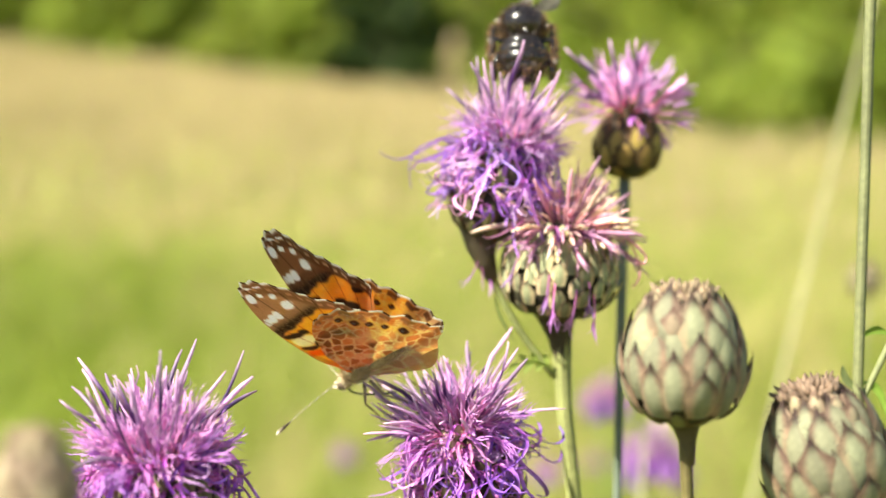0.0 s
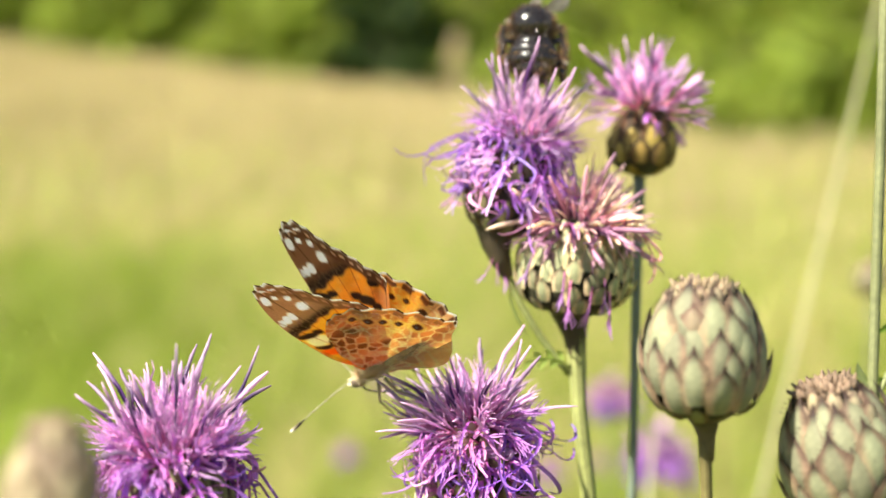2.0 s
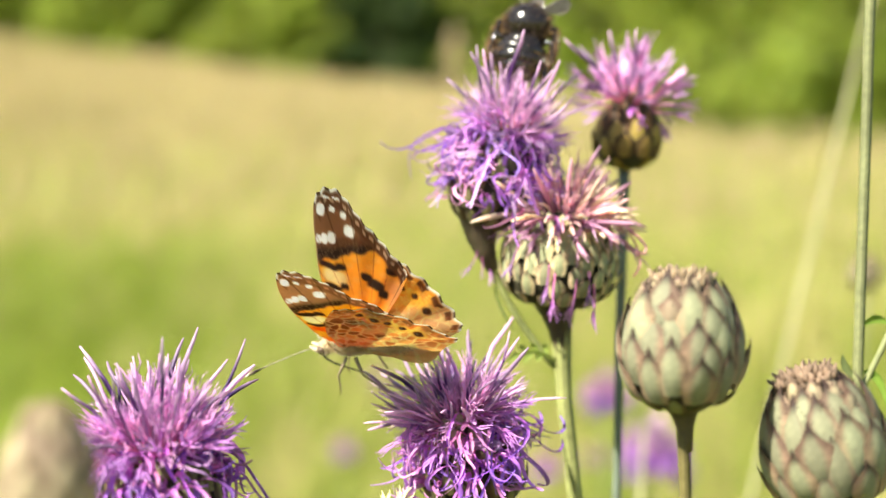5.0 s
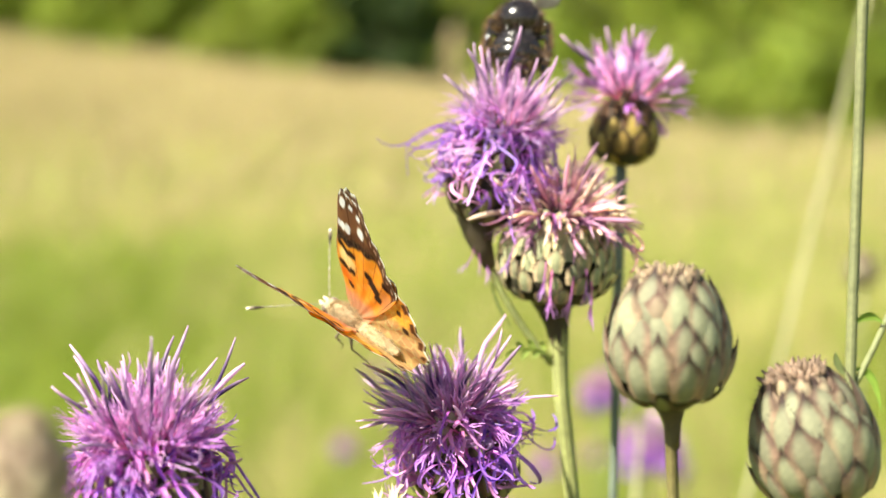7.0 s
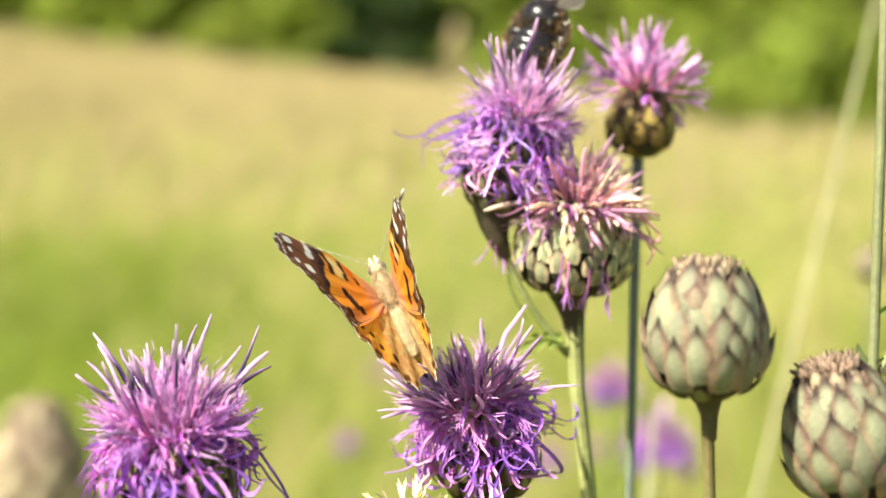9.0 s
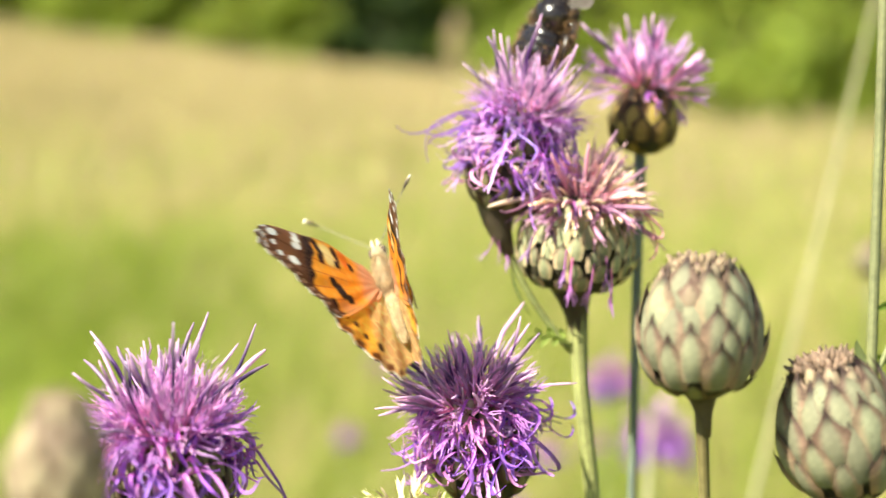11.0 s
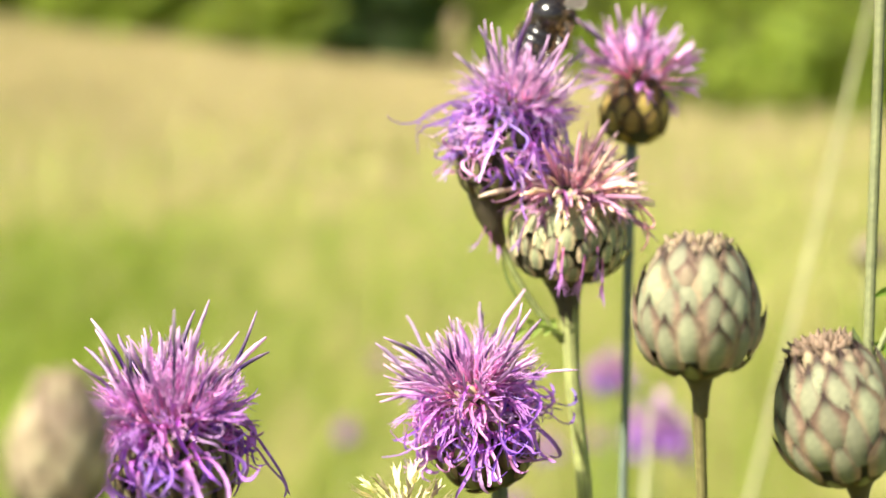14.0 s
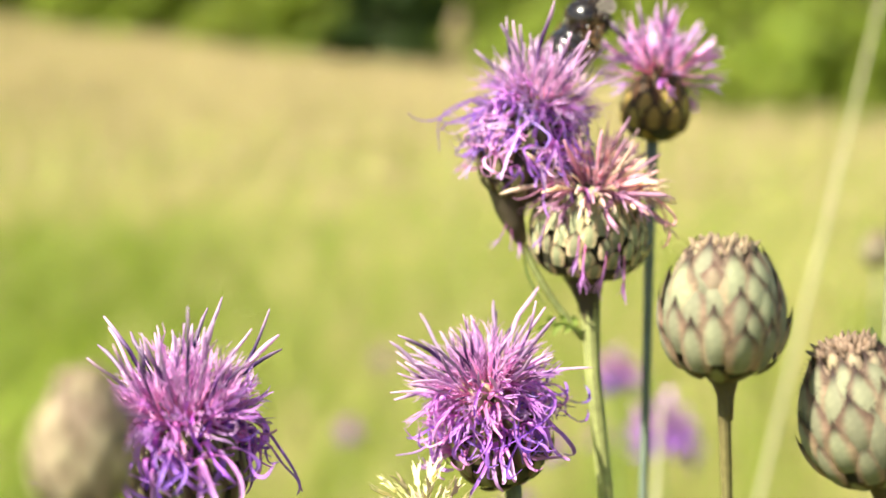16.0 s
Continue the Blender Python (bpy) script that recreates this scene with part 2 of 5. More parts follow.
def build_distance():
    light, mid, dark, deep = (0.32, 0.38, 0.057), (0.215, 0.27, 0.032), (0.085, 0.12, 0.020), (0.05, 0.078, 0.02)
    soft = "broad bushy tree with sunlit yellow-green leaves at the meadow's edge"
    plain = "bushy tree with mid-green leaves at the meadow's edge"
    dusk = "dense dark-green bush at the meadow's edge"
    for i, (x, y, tall, spread, c, label) in enumerate([
            (-16.5, 45, 7, 3.2, mid, plain), (-12.6, 44, 6.0, 2.6, light, soft), (-9.8, 43, 6.5, 2.5, light, soft), (-8.2, 40.5, 3.2, 2.0, light, soft),
            (-5.8, 41, 6.5, 2.3, mid, plain), (-3.6, 36.5, 4.5, 1.7, light, soft), (-2.4, 35.5, 3.0, 1.3, light, soft),
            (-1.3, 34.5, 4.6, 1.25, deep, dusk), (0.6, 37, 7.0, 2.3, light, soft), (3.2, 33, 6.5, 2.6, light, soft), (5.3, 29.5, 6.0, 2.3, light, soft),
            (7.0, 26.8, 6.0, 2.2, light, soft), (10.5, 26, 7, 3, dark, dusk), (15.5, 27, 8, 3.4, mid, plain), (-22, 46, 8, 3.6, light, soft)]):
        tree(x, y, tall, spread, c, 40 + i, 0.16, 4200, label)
    for i, (x, y, tall, spread) in enumerate(((2.75, 18.2, 1.2, 0.75), (3.55, 17.0, 1.7, 0.9), (4.5, 16.2, 2.0, 0.95), (5.6, 15.9, 2.2, 1.0))):
        tree(x, y, tall, spread, light if i % 2 else mid, 80 + i, 0.09, 3000, "low leafy bush at the edge of the meadow")
    # the wood behind, as one mass of leaves with gaps
    rng = np.random.default_rng(5)
    verts, faces, cols = [], [], []
    for i in range(26000):
        a = (rng.random() * 2 - 1) * 0.75
        d = 50 + 22 * rng.random()
        x, y = d * math.sin(a), d * math.cos(a)
        tall = 8 + 2.5 * noise.noise((x * 0.16, y * 0.16, 4))
        p = np.array((x, y, ground_z(x, y) + tall * rng.random()))
        u = rng.normal(size=3)
        u /= np.linalg.norm(u)
        w = np.cross(u, rng.normal(size=3))
        w /= np.linalg.norm(w)
        s = 0.5 * (0.6 + 0.8 * rng.random())
        o = len(verts)
        verts += [p - u * s, p + w * s * 0.6, p + u * s, p - w * s * 0.6]
        faces.append((o, o + 1, o + 2, o + 3))
        cols += [np.array(light) * (0.6 + 0.7 * rng.random())] * 4
    tagged(new("far_wood", mesh_of("far_wood", verts, faces, cols, False, M_TREE)), "distant mixed green wood behind the meadow", "wood", kind="stuff")


# ---- knapweed ----
PINK, VIOLET = np.array((0.86, 0.30, 0.56)), np.array((0.68, 0.37, 0.72))


def strap(pts, widths, cols, fold=0.25):
    """A narrow petal: a strip with a shallow crease along its middle; it bends in the xz plane."""
    v, f, c = [], [], []
    n = len(pts)
    for i, (p, w) in enumerate(zip(pts, widths)):
        p = Vector(p)
        q = (Vector(pts[min(i + 1, n - 1)]) - Vector(pts[max(i - 1, 0)])).normalized()
        out = Vector((q.z, 0, -q.x))
        v += [p + Vector((0, -w / 2, 0)), p + out * w * fold, p + Vector((0, w / 2, 0))]
        c += [cols[i]] * 3
    for i in range(n - 1):
        a = 3 * i
        f += [(a, a + 1, a + 4, a + 3), (a + 1, a + 2, a + 5, a + 4)]
    return v, f, c


def floret_mesh(seed, length, curl, lobes, base, tip, wide, name="floret"):
    """A tubular floret that opens into narrow lobes; it leans to +x by curl radians over its length."""
    rng = np.random.default_rng(seed)
    g = Geo()
    ang, p, pts = 0.0, Vector((0, 0, 0)), [Vector((0, 0, 0))]
    for i in range(4):
        ang += curl * 0.5 / 4
        p = p + Vector((math.sin(ang), 0, math.cos(ang))) * length * 0.5 / 4
        pts.append(p)
    g.tube(pts, [0.20 * MM, 0.19 * MM, 0.19 * MM, 0.22 * MM, 0.28 * MM], 5, [base, base, base * 0.7 + tip * 0.3, base * 0.5 + tip * 0.5, base * 0.3 + tip * 0.7], caps=False)
    for k in range(lobes):
        th = 2 * math.pi * (k + rng.random() * 0.5) / lobes
        spread = 0.15 + 0.60 * rng.random()
        a2, q, lp = ang, Vector(p), [Vector(p)]
        n = 5
        ll = length * 0.5 * (0.75 + 0.45 * rng.random())
        cur = curl * 0.5 * (0.6 + 0.8 * rng.random())
        for i in range(n):
            a2 += cur / n
            d = Vector((math.sin(a2), 0, math.cos(a2)))
            side = Vector((math.cos(th) * math.cos(a2), math.sin(th), -math.cos(th) * math.sin(a2))) * spread * (0.5 + 0.35 * i) + Vector(rng.normal(size=3)) * 0.48
            q = q + (d + side * 0.5).normalized() * ll / n
            lp.append(q)
        w = wide * (0.75 + 0.5 * rng.random())
        g.add(*strap(lp, [w * s for s in (0.7, 1.0, 1.0, 0.9, 0.65, 0.2)],
                     [base * (1 - s) + tip * s for s in (0.6, 0.7, 0.85, 0.95, 1.0, 1.0)]))
    return g.mesh(name, M_FLORET)


def anther_mesh(seed, length, curl, dark=False):
    """An anther tube on its thin floret, pale lilac or dark violet below a pale blunt tip."""
    rng = np.random.default_rng(seed)
    g = Geo()
    ang, p, pts = 0.0, Vector((0, 0, 0)), [Vector((0, 0, 0))]
    bend, kink = 0.22 * math.sin(seed * 2.3), 0.5 * rng.normal()
    for i in range(8):
        ang += curl / 8 + (kink * 0.35 if i == 5 else 0)
        p = p + Vector((math.sin(ang), bend * math.sin(i * 0.9), math.cos(ang))) * length / 8
        pts.append(p)
    deep, pale = np.array((0.11, 0.04, 0.19)), np.array((0.76, 0.50, 0.74))
    lilac = np.array((0.66, 0.40, 0.70))
    body = deep if dark else lilac * 0.8 + pale * 0.2
    k = 0.85 + 0.4 * rng.random()
    g.tube(pts, [r * MM * k for r in (0.14, 0.15, 0.17, 0.24, 0.29, 0.31, 0.30, 0.27, 0.11)], 6,
           [PINK, PINK, lilac, body * 0.7 + lilac * 0.3, body, body, body * 0.75 + pale * 0.25, pale * 0.8 + body * 0.2, pale])
    return g.mesh("anther", M_FLORET)


def hanging_mesh(seed, length, base, tip, wide, over=2.3):
    """A withered outer floret: it arches over the rim and hangs down in wavy strips, their ends curled."""
    rng = np.random.default_rng(seed)
    g = Geo()
    ends = 2 + int(rng.random() * 2)
    over = over * (0.85 + 0.3 * rng.random())
    for k in range(ends):
        ang, p, pts = 0.0, Vector((0, (k - 0.5 * (ends - 1)) * wide * 0.5, 0)), []
        pts.append(p)
        n = 14
        side, roll = rng.normal() * 0.42, rng.normal() * 0.75
        long = length * (0.55 + 0.6 * rng.random())
        for i in range(n):
            t = i / n
            ang = over * smooth01(t / 0.34) + 0.5 * math.sin(7 * t + 6 * roll) * t + roll * smooth01((t - 0.45) / 0.55) * 2.3
            p = p + Vector((math.sin(ang), side * math.sin(4 * t + 3 * roll) * 2 + rng.normal() * 0.10, math.cos(ang))) * long / n
            pts.append(p)
        w = wide * (0.6 + 0.7 * rng.random())
        ws = [w * (0.5 + 0.65 * math.sin(math.pi * min(1.0, 0.08 + 0.90 * i / n))) for i in range(n + 1)]
        shine = 0.75 + 0.6 * rng.random()
        g.add(*strap(pts, ws, [np.minimum((base * (1 - smooth01(i / n * 1.6)) + tip * smooth01(i / n * 1.6)) * shine, 0.92) for i in range(n + 1)], 0.35))
    return g.mesh("floret", M_FLORET)


def club_mesh(seed, length, curl):
    """A stout withered cream floret, thicker towards its blunt end."""
    g = Geo()
    ang, p, pts = 0.0, Vector((0, 0, 0)), [Vector((0, 0, 0))]
    for i in range(6):
        ang += curl / 6
        p = p + Vector((math.sin(ang), 0, math.cos(ang))) * length / 6
        pts.append(p)
    rose, cream = np.array((0.50, 0.17, 0.36)), np.array(((0.92, 0.76, 0.56), (0.86, 0.56, 0.58), (0.93, 0.74, 0.58), (0.74, 0.40, 0.54))[seed % 4])
    k = 0.85 + 0.1 * (seed % 4)
    g.tube(pts, [r * MM * k for r in (0.18, 0.20, 0.26, 0.34, 0.38, 0.33, 0.14)], 7, [rose, rose * 0.7 + cream * 0.3, cream * 0.7 + rose * 0.3, cream * 0.95, cream, cream, cream * 0.9])
    return g.mesh("anther", M_FLORET)


def floret_set(base, tip, wide, seed):
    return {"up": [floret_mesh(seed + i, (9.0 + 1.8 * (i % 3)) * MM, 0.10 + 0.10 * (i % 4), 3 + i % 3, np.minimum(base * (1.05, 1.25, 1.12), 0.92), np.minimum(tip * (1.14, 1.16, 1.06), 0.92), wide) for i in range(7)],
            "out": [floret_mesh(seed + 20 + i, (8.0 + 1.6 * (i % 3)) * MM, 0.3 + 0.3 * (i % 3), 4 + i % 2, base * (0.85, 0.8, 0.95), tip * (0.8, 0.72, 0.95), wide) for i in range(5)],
            # withered violet, deepened so the colour also carries shade below the crown
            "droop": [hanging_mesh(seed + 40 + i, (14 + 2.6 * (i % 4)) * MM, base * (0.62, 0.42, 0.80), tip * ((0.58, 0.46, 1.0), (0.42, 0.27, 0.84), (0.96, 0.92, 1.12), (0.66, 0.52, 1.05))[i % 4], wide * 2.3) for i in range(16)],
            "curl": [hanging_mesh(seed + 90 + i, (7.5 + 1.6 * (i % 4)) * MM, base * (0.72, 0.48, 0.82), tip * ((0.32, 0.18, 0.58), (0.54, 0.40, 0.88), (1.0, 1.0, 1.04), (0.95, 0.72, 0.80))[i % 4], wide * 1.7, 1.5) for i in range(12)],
            "anther": [anther_mesh(seed + 60 + i, (13.4 + 2.2 * (i % 3)) * MM, -0.30 + 0.22 * (i % 4), i % 5 in (1, 3)) for i in range(14)]}


SETS = {"fresh": floret_set(PINK, VIOLET, 0.36 * MM, 100),
        "pink": floret_set(np.array((0.86, 0.26, 0.50)), np.array((0.64, 0.36, 0.70)), 0.75 * MM, 200),
        "cream": floret_set(np.array((0.58, 0.20, 0.38)), np.array((0.66, 0.40, 0.48)), 0.5 * MM, 300),
        "deep": floret_set(np.array((0.74, 0.34, 0.62)), np.array((0.62, 0.34, 0.70)), 0.8 * MM, 500),
        "lilac": floret_set(np.array((0.86, 0.40, 0.64)), np.array((0.72, 0.46, 0.74)), 0.36 * MM, 600),
        "straw": floret_set(np.array((0.62, 0.50, 0.26)), np.array((0.80, 0.70, 0.46)), 0.8 * MM, 400)}
SETS["cream"]["anther"] = [club_mesh(i, (8.0 + 1.3 * (i % 4)) * MM, 0.2 * (i % 3)) for i in range(8)]
PROFILE = [(0, 0.20), (0.03, 0.52), (0.10, 0.80), (0.20, 0.95), (0.34, 1.0), (0.52, 0.97), (0.70, 0.82), (0.85, 0.63), (0.95, 0.47), (1, 0.36)]


def egg(h):
    for (a, ra), (b, rb_) in zip(PROFILE, PROFILE[1:]):
        if h <= b:
            return ra + (rb_ - ra) * (h - a) / (b - a)
    return PROFILE[-1][1]


def bract_mesh(wide, tall, body, edge, tip, seed, hug=0.014, fringe=True, rim=0.62, swell=0.15):
    """One overlapping scale: a bulging ovate plate with a papery edge, a dark pointed tip and a comb of fringe hairs."""
    rng = np.random.default_rng(seed)
    rows, cols_ = 9, 7
    v, f, c = [], [], []
    for j in range(rows):
        t = j / (rows - 1)
        w = wide * (math.sin(math.pi * min(1, 0.22 + t * 0.62)) ** 0.8) * (1 - smooth01((t - 0.55) / 0.45) * 0.96)
        for i in range(cols_):
            s = i / (cols_ - 1) * 2 - 1
            edge_k = smooth01((abs(s) - rim) / 0.30)
            tip_k = smooth01((t - max(rim, 0.66) - 0.08) / 0.10)
            line = smooth01((t + 0.18 * abs(s) - 0.60) / 0.12) * smooth01((abs(s) - 0.35) / 0.4)
            bulge = wide * swell * (1 - s * s) * math.sin(math.pi * min(1, t * 0.9 + 0.1)) + wide * 0.05 * t * t
            x = s * w / 2 * (1 + 0.05 * rng.normal() * (abs(s) > 0.9))
            v.append((bulge - (t * tall) ** 2 / (2 * hug) - s * s * w * w / (9 * wide), x, t * tall))
            k = np.array(body) * (1 + 0.12 * math.sin(s * 9)) * (0.9 + 0.2 * math.sin(math.pi * t))
            k = k * (1 - edge_k) + np.array(edge) * edge_k
            k = k * (1 - line * 0.6) + np.array(tip) * line * 0.6
            c.append(k * (1 - tip_k) + np.array(tip) * tip_k)
    for j in range(rows - 1):
        for i in range(cols_ - 1):
            a = j * cols_ + i
            f.append((a, a + 1, a + cols_ + 1, a + cols_))
    g = Geo()
    g.add(v, f, c)
    if fringe:
        for k in range(14):
            t = 0.62 + 0.36 * (k // 2) / 7
            s = -1 if k % 2 else 1
            w = wide * (math.sin(math.pi * min(1, 0.22 + t * 0.62)) ** 0.8) * (1 - smooth01((t - 0.55) / 0.45) * 0.96)
            p = Vector((wide * 0.06 - (t * tall) ** 2 / (2 * hug), s * w * 0.48, t * tall))
            q = p + Vector((0.1, s * 0.75, 0.55)) * wide * (0.10 + 0.05 * rng.random())
            o = Vector((0, 0, wide * 0.018))
            g.add([p - o, p + o, q], [(0, 1, 2)], np.array(tip) * 1.5 + 0.03)
    return g.mesh("bract", M_BRACT)


LENGTHS = {"green": (10.0 * MM, 0.0145), "top": (5.6 * MM, 0.03), "dark": (7.0 * MM, 0.014), "net": (6.2 * MM, 0.014), "brown": (5.6 * MM, 0.012), "ochre": (5.6 * MM, 0.012), "rosy": (7.0 * MM, 0.012)}


def scales(kind, wide, body, edge, tip, seed, rim=0.62):
    tall, hug = LENGTHS[kind]
    return [bract_mesh(wide * MM, tall, body, edge, tip, seed + i, hug, True, rim, 0.06 if kind in ("net", "brown", "ochre") else 0.10) for i in range(3)]


BRACTS = {
    "green": scales("green", 6.0, (0.245, 0.24, 0.150), (0.37, 0.24, 0.16), (0.05, 0.028, 0.022), 0, 0.44),
    "top": scales("top", 3.8, (0.38, 0.30, 0.20), (0.42, 0.29, 0.20), (0.16, 0.09, 0.07), 10, 0.5),
    "dark": scales("dark", 4.6, (0.20, 0.185, 0.085), (0.10, 0.062, 0.035), (0.020, 0.013, 0.011), 20, 0.40),
    "net": scales("net", 4.0, (0.30, 0.30, 0.17), (0.64, 0.50, 0.29), (0.050, 0.030, 0.020), 30, 0.34),
    "brown": scales("brown", 3.3, (0.115, 0.052, 0.022), (0.05, 0.03, 0.016), (0.018, 0.012, 0.010), 40, 0.40),
    "ochre": scales("ochre", 4.4, (0.33, 0.225, 0.06), (0.09, 0.055, 0.022), (0.03, 0.018, 0.014), 60, 0.45),
    "rosy": scales("rosy", 4.4, (0.37, 0.29, 0.195), (0.37, 0.23, 0.155), (0.15, 0.085, 0.06), 50)}


def flower_head(plant, base, lean, turn, tall, radius, kind, top_kind, rows, per_row, seed, florets=None, counts=(0, 0, 0, 0), size=1.0, label="",
                open_angle=85, anther_angle=0.66, curl_low=0.70):
    """An egg of overlapping scales, and from its mouth the florets. base in the plant's space; lean and turn in degrees."""
    rng = np.random.default_rng(seed)
    tip, across = lean if isinstance(lean, tuple) else (0, lean)
    m = Matrix.Translation(base) @ pose(0, 0, 0, tip, across, 0) @ pose(0, 0, 0, 0, 0, turn)
    g = Geo()
    n = 20
    hs = [i / 18 for i in range(19)]
    # near-black inner egg: paints deep shade into the gaps between scales
    core_shade = (0.05, 0.045, 0.025)
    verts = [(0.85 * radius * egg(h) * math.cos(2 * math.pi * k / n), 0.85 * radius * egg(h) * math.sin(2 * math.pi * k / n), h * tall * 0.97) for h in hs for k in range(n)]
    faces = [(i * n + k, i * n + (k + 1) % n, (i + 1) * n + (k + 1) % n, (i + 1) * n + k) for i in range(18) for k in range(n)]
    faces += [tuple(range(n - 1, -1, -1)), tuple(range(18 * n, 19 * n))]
    g.add(verts, faces, core_shade)
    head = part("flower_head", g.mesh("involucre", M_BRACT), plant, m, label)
    for r in range(rows):
        h0 = 0.03 + 0.86 * (r / (rows - 1)) ** 1.05
        for k in range(per_row):
            a = 2 * math.pi * (k + 0.5 * (r % 2)) / per_row + rng.normal() * 0.05
            h = h0 + rng.normal() * 0.012
            h = max(0.0, h)
            use = top_kind if r >= rows - 3 else "dark" if r == 0 and rows > 7 else kind
            pick = BRACTS[use]
            reach, hug = LENGTHS[use]
            s = size * (0.90 if use == "net" else 1.0) * (0.55 + 0.45 * math.sin(math.pi * min(1, 0.12 + h * 0.8))) * (1 - 0.25 * smooth01((h - 0.6) / 0.3)) * (1 + 0.06 * rng.normal())
            past = h + reach * s / tall
            end = egg(past) if past <= 1 else egg(1) * max(0.0, 1 - 3.2 * (past - 1))
            slope = math.atan2((end - egg(h)) * radius, reach * s) + reach / (2 * hug)
            mm = pose(0, 0, 0, 0, 0, math.degrees(a)) @ Matrix.Translation((radius * egg(h) * 0.94, 0, h * tall)) @ pose(0, 0, 0, 0, math.degrees(slope) + (2 + 26 * rng.random() ** 2 if use == "top" else 3 + 15 * rng.random() ** 2 if use == "net" else 3 + 9 * rng.random() ** 1.5), 0) @ Matrix.Diagonal((s, s, s, 1))
            part("bract", pick[(r + k) % 3], head, mm)
    if not florets:
        # rough tan tuft that closes the bud
        g = Geo()
        for k in range(70):
            q = (k + 0.5) / 70
            a, r = k * 2.4, radius * 0.46 * q ** 0.5
            p = Vector((r * math.cos(a), r * math.sin(a), tall * (0.97 - 0.04 * q)))
            d = Vector((math.cos(a) * (0.1 + 0.7 * q), math.sin(a) * (0.1 + 0.7 * q), 1)) + Vector(rng.normal(size=3)) * 0.25
            e = p + d.normalized() * size * (1.2 + 1.3 * rng.random()) * MM
            k0 = np.array((0.36, 0.25, 0.17)) * (0.6 + 0.6 * rng.random())
            g.tube([p, p.lerp(e, 0.5), e], [0.55 * size * MM, 0.42 * size * MM, 0.10 * size * MM], 5, [k0 * 0.7, k0, k0 * 0.6])
        part("tuft", g.mesh("tuft", M_BRACT), head, label="rough tan tuft of scale tips")
    if florets:
        st = SETS[florets]
        up, out, droop, anth, curl = (*counts, 0)[:5]
        mouth = radius * 0.52
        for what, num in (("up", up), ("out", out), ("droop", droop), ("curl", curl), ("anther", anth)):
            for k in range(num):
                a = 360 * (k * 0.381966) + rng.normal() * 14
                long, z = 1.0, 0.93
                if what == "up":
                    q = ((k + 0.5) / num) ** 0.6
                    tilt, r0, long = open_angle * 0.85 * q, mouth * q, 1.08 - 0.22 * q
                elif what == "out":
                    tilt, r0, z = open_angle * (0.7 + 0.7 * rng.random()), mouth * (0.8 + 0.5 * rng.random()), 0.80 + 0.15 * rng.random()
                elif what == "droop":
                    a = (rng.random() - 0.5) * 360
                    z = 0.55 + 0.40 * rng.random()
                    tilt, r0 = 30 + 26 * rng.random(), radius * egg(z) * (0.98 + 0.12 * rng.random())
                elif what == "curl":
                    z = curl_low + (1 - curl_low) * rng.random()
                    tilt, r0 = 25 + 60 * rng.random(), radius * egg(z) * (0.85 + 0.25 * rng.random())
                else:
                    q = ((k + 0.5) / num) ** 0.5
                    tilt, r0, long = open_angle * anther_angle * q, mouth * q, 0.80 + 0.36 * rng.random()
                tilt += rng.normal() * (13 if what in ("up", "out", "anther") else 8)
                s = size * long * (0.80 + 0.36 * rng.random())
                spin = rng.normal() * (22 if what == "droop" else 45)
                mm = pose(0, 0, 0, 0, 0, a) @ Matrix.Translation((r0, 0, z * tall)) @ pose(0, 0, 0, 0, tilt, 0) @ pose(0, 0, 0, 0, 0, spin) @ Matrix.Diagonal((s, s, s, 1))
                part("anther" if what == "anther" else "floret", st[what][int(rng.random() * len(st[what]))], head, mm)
    return head, m


def stem(plant, pts, r0, r1, green=(0.30, 0.36, 0.13), shade=(0.13, 0.10, 0.07), dark_neck=0.0, name="stem", ribs=8, neck=4.5):
    """A ribbed stem along points from the head down; ribs alternate pale and dark."""
    g = Geo()
    pts = [Vector(p) for p in pts]
    n = ribs * 2
    verts, faces, cols = [], [], []
    side = Vector((1, 0, 0))
    for i, p in enumerate(pts):
        t = i / (len(pts) - 1)
        d = (pts[min(i + 1, len(pts) - 1)] - pts[max(i - 1, 0)]).normalized()
        s = (side - d * side.dot(d)).normalized()
        u = d.cross(s)
        r = r0 + (r1 - r0) * min(1, t * 4)
        for k in range(n):
            a = 2 * math.pi * k / n
            rr = r * (1.0 if k % 2 else 0.86)
            verts.append(p + rr * (math.cos(a) * s + math.sin(a) * u))
            c = np.array(green if k % 2 else shade) * 0.5 + np.array(green) * 0.5
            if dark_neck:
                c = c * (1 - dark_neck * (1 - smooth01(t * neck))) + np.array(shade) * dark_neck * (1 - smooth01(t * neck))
            cols.append(c)
    for i in range(len(pts) - 1):
        for k in range(n):
            a, b = i * n + k, i * n + (k + 1) % n
            faces.append((a, b, b + n, a + n))
    faces += [tuple(range(n - 1, -1, -1)), tuple(range((len(pts) - 1) * n, len(pts) * n))]
    g.add(verts, faces, cols)
    return part(name, g.mesh(name, M_STEM), plant)


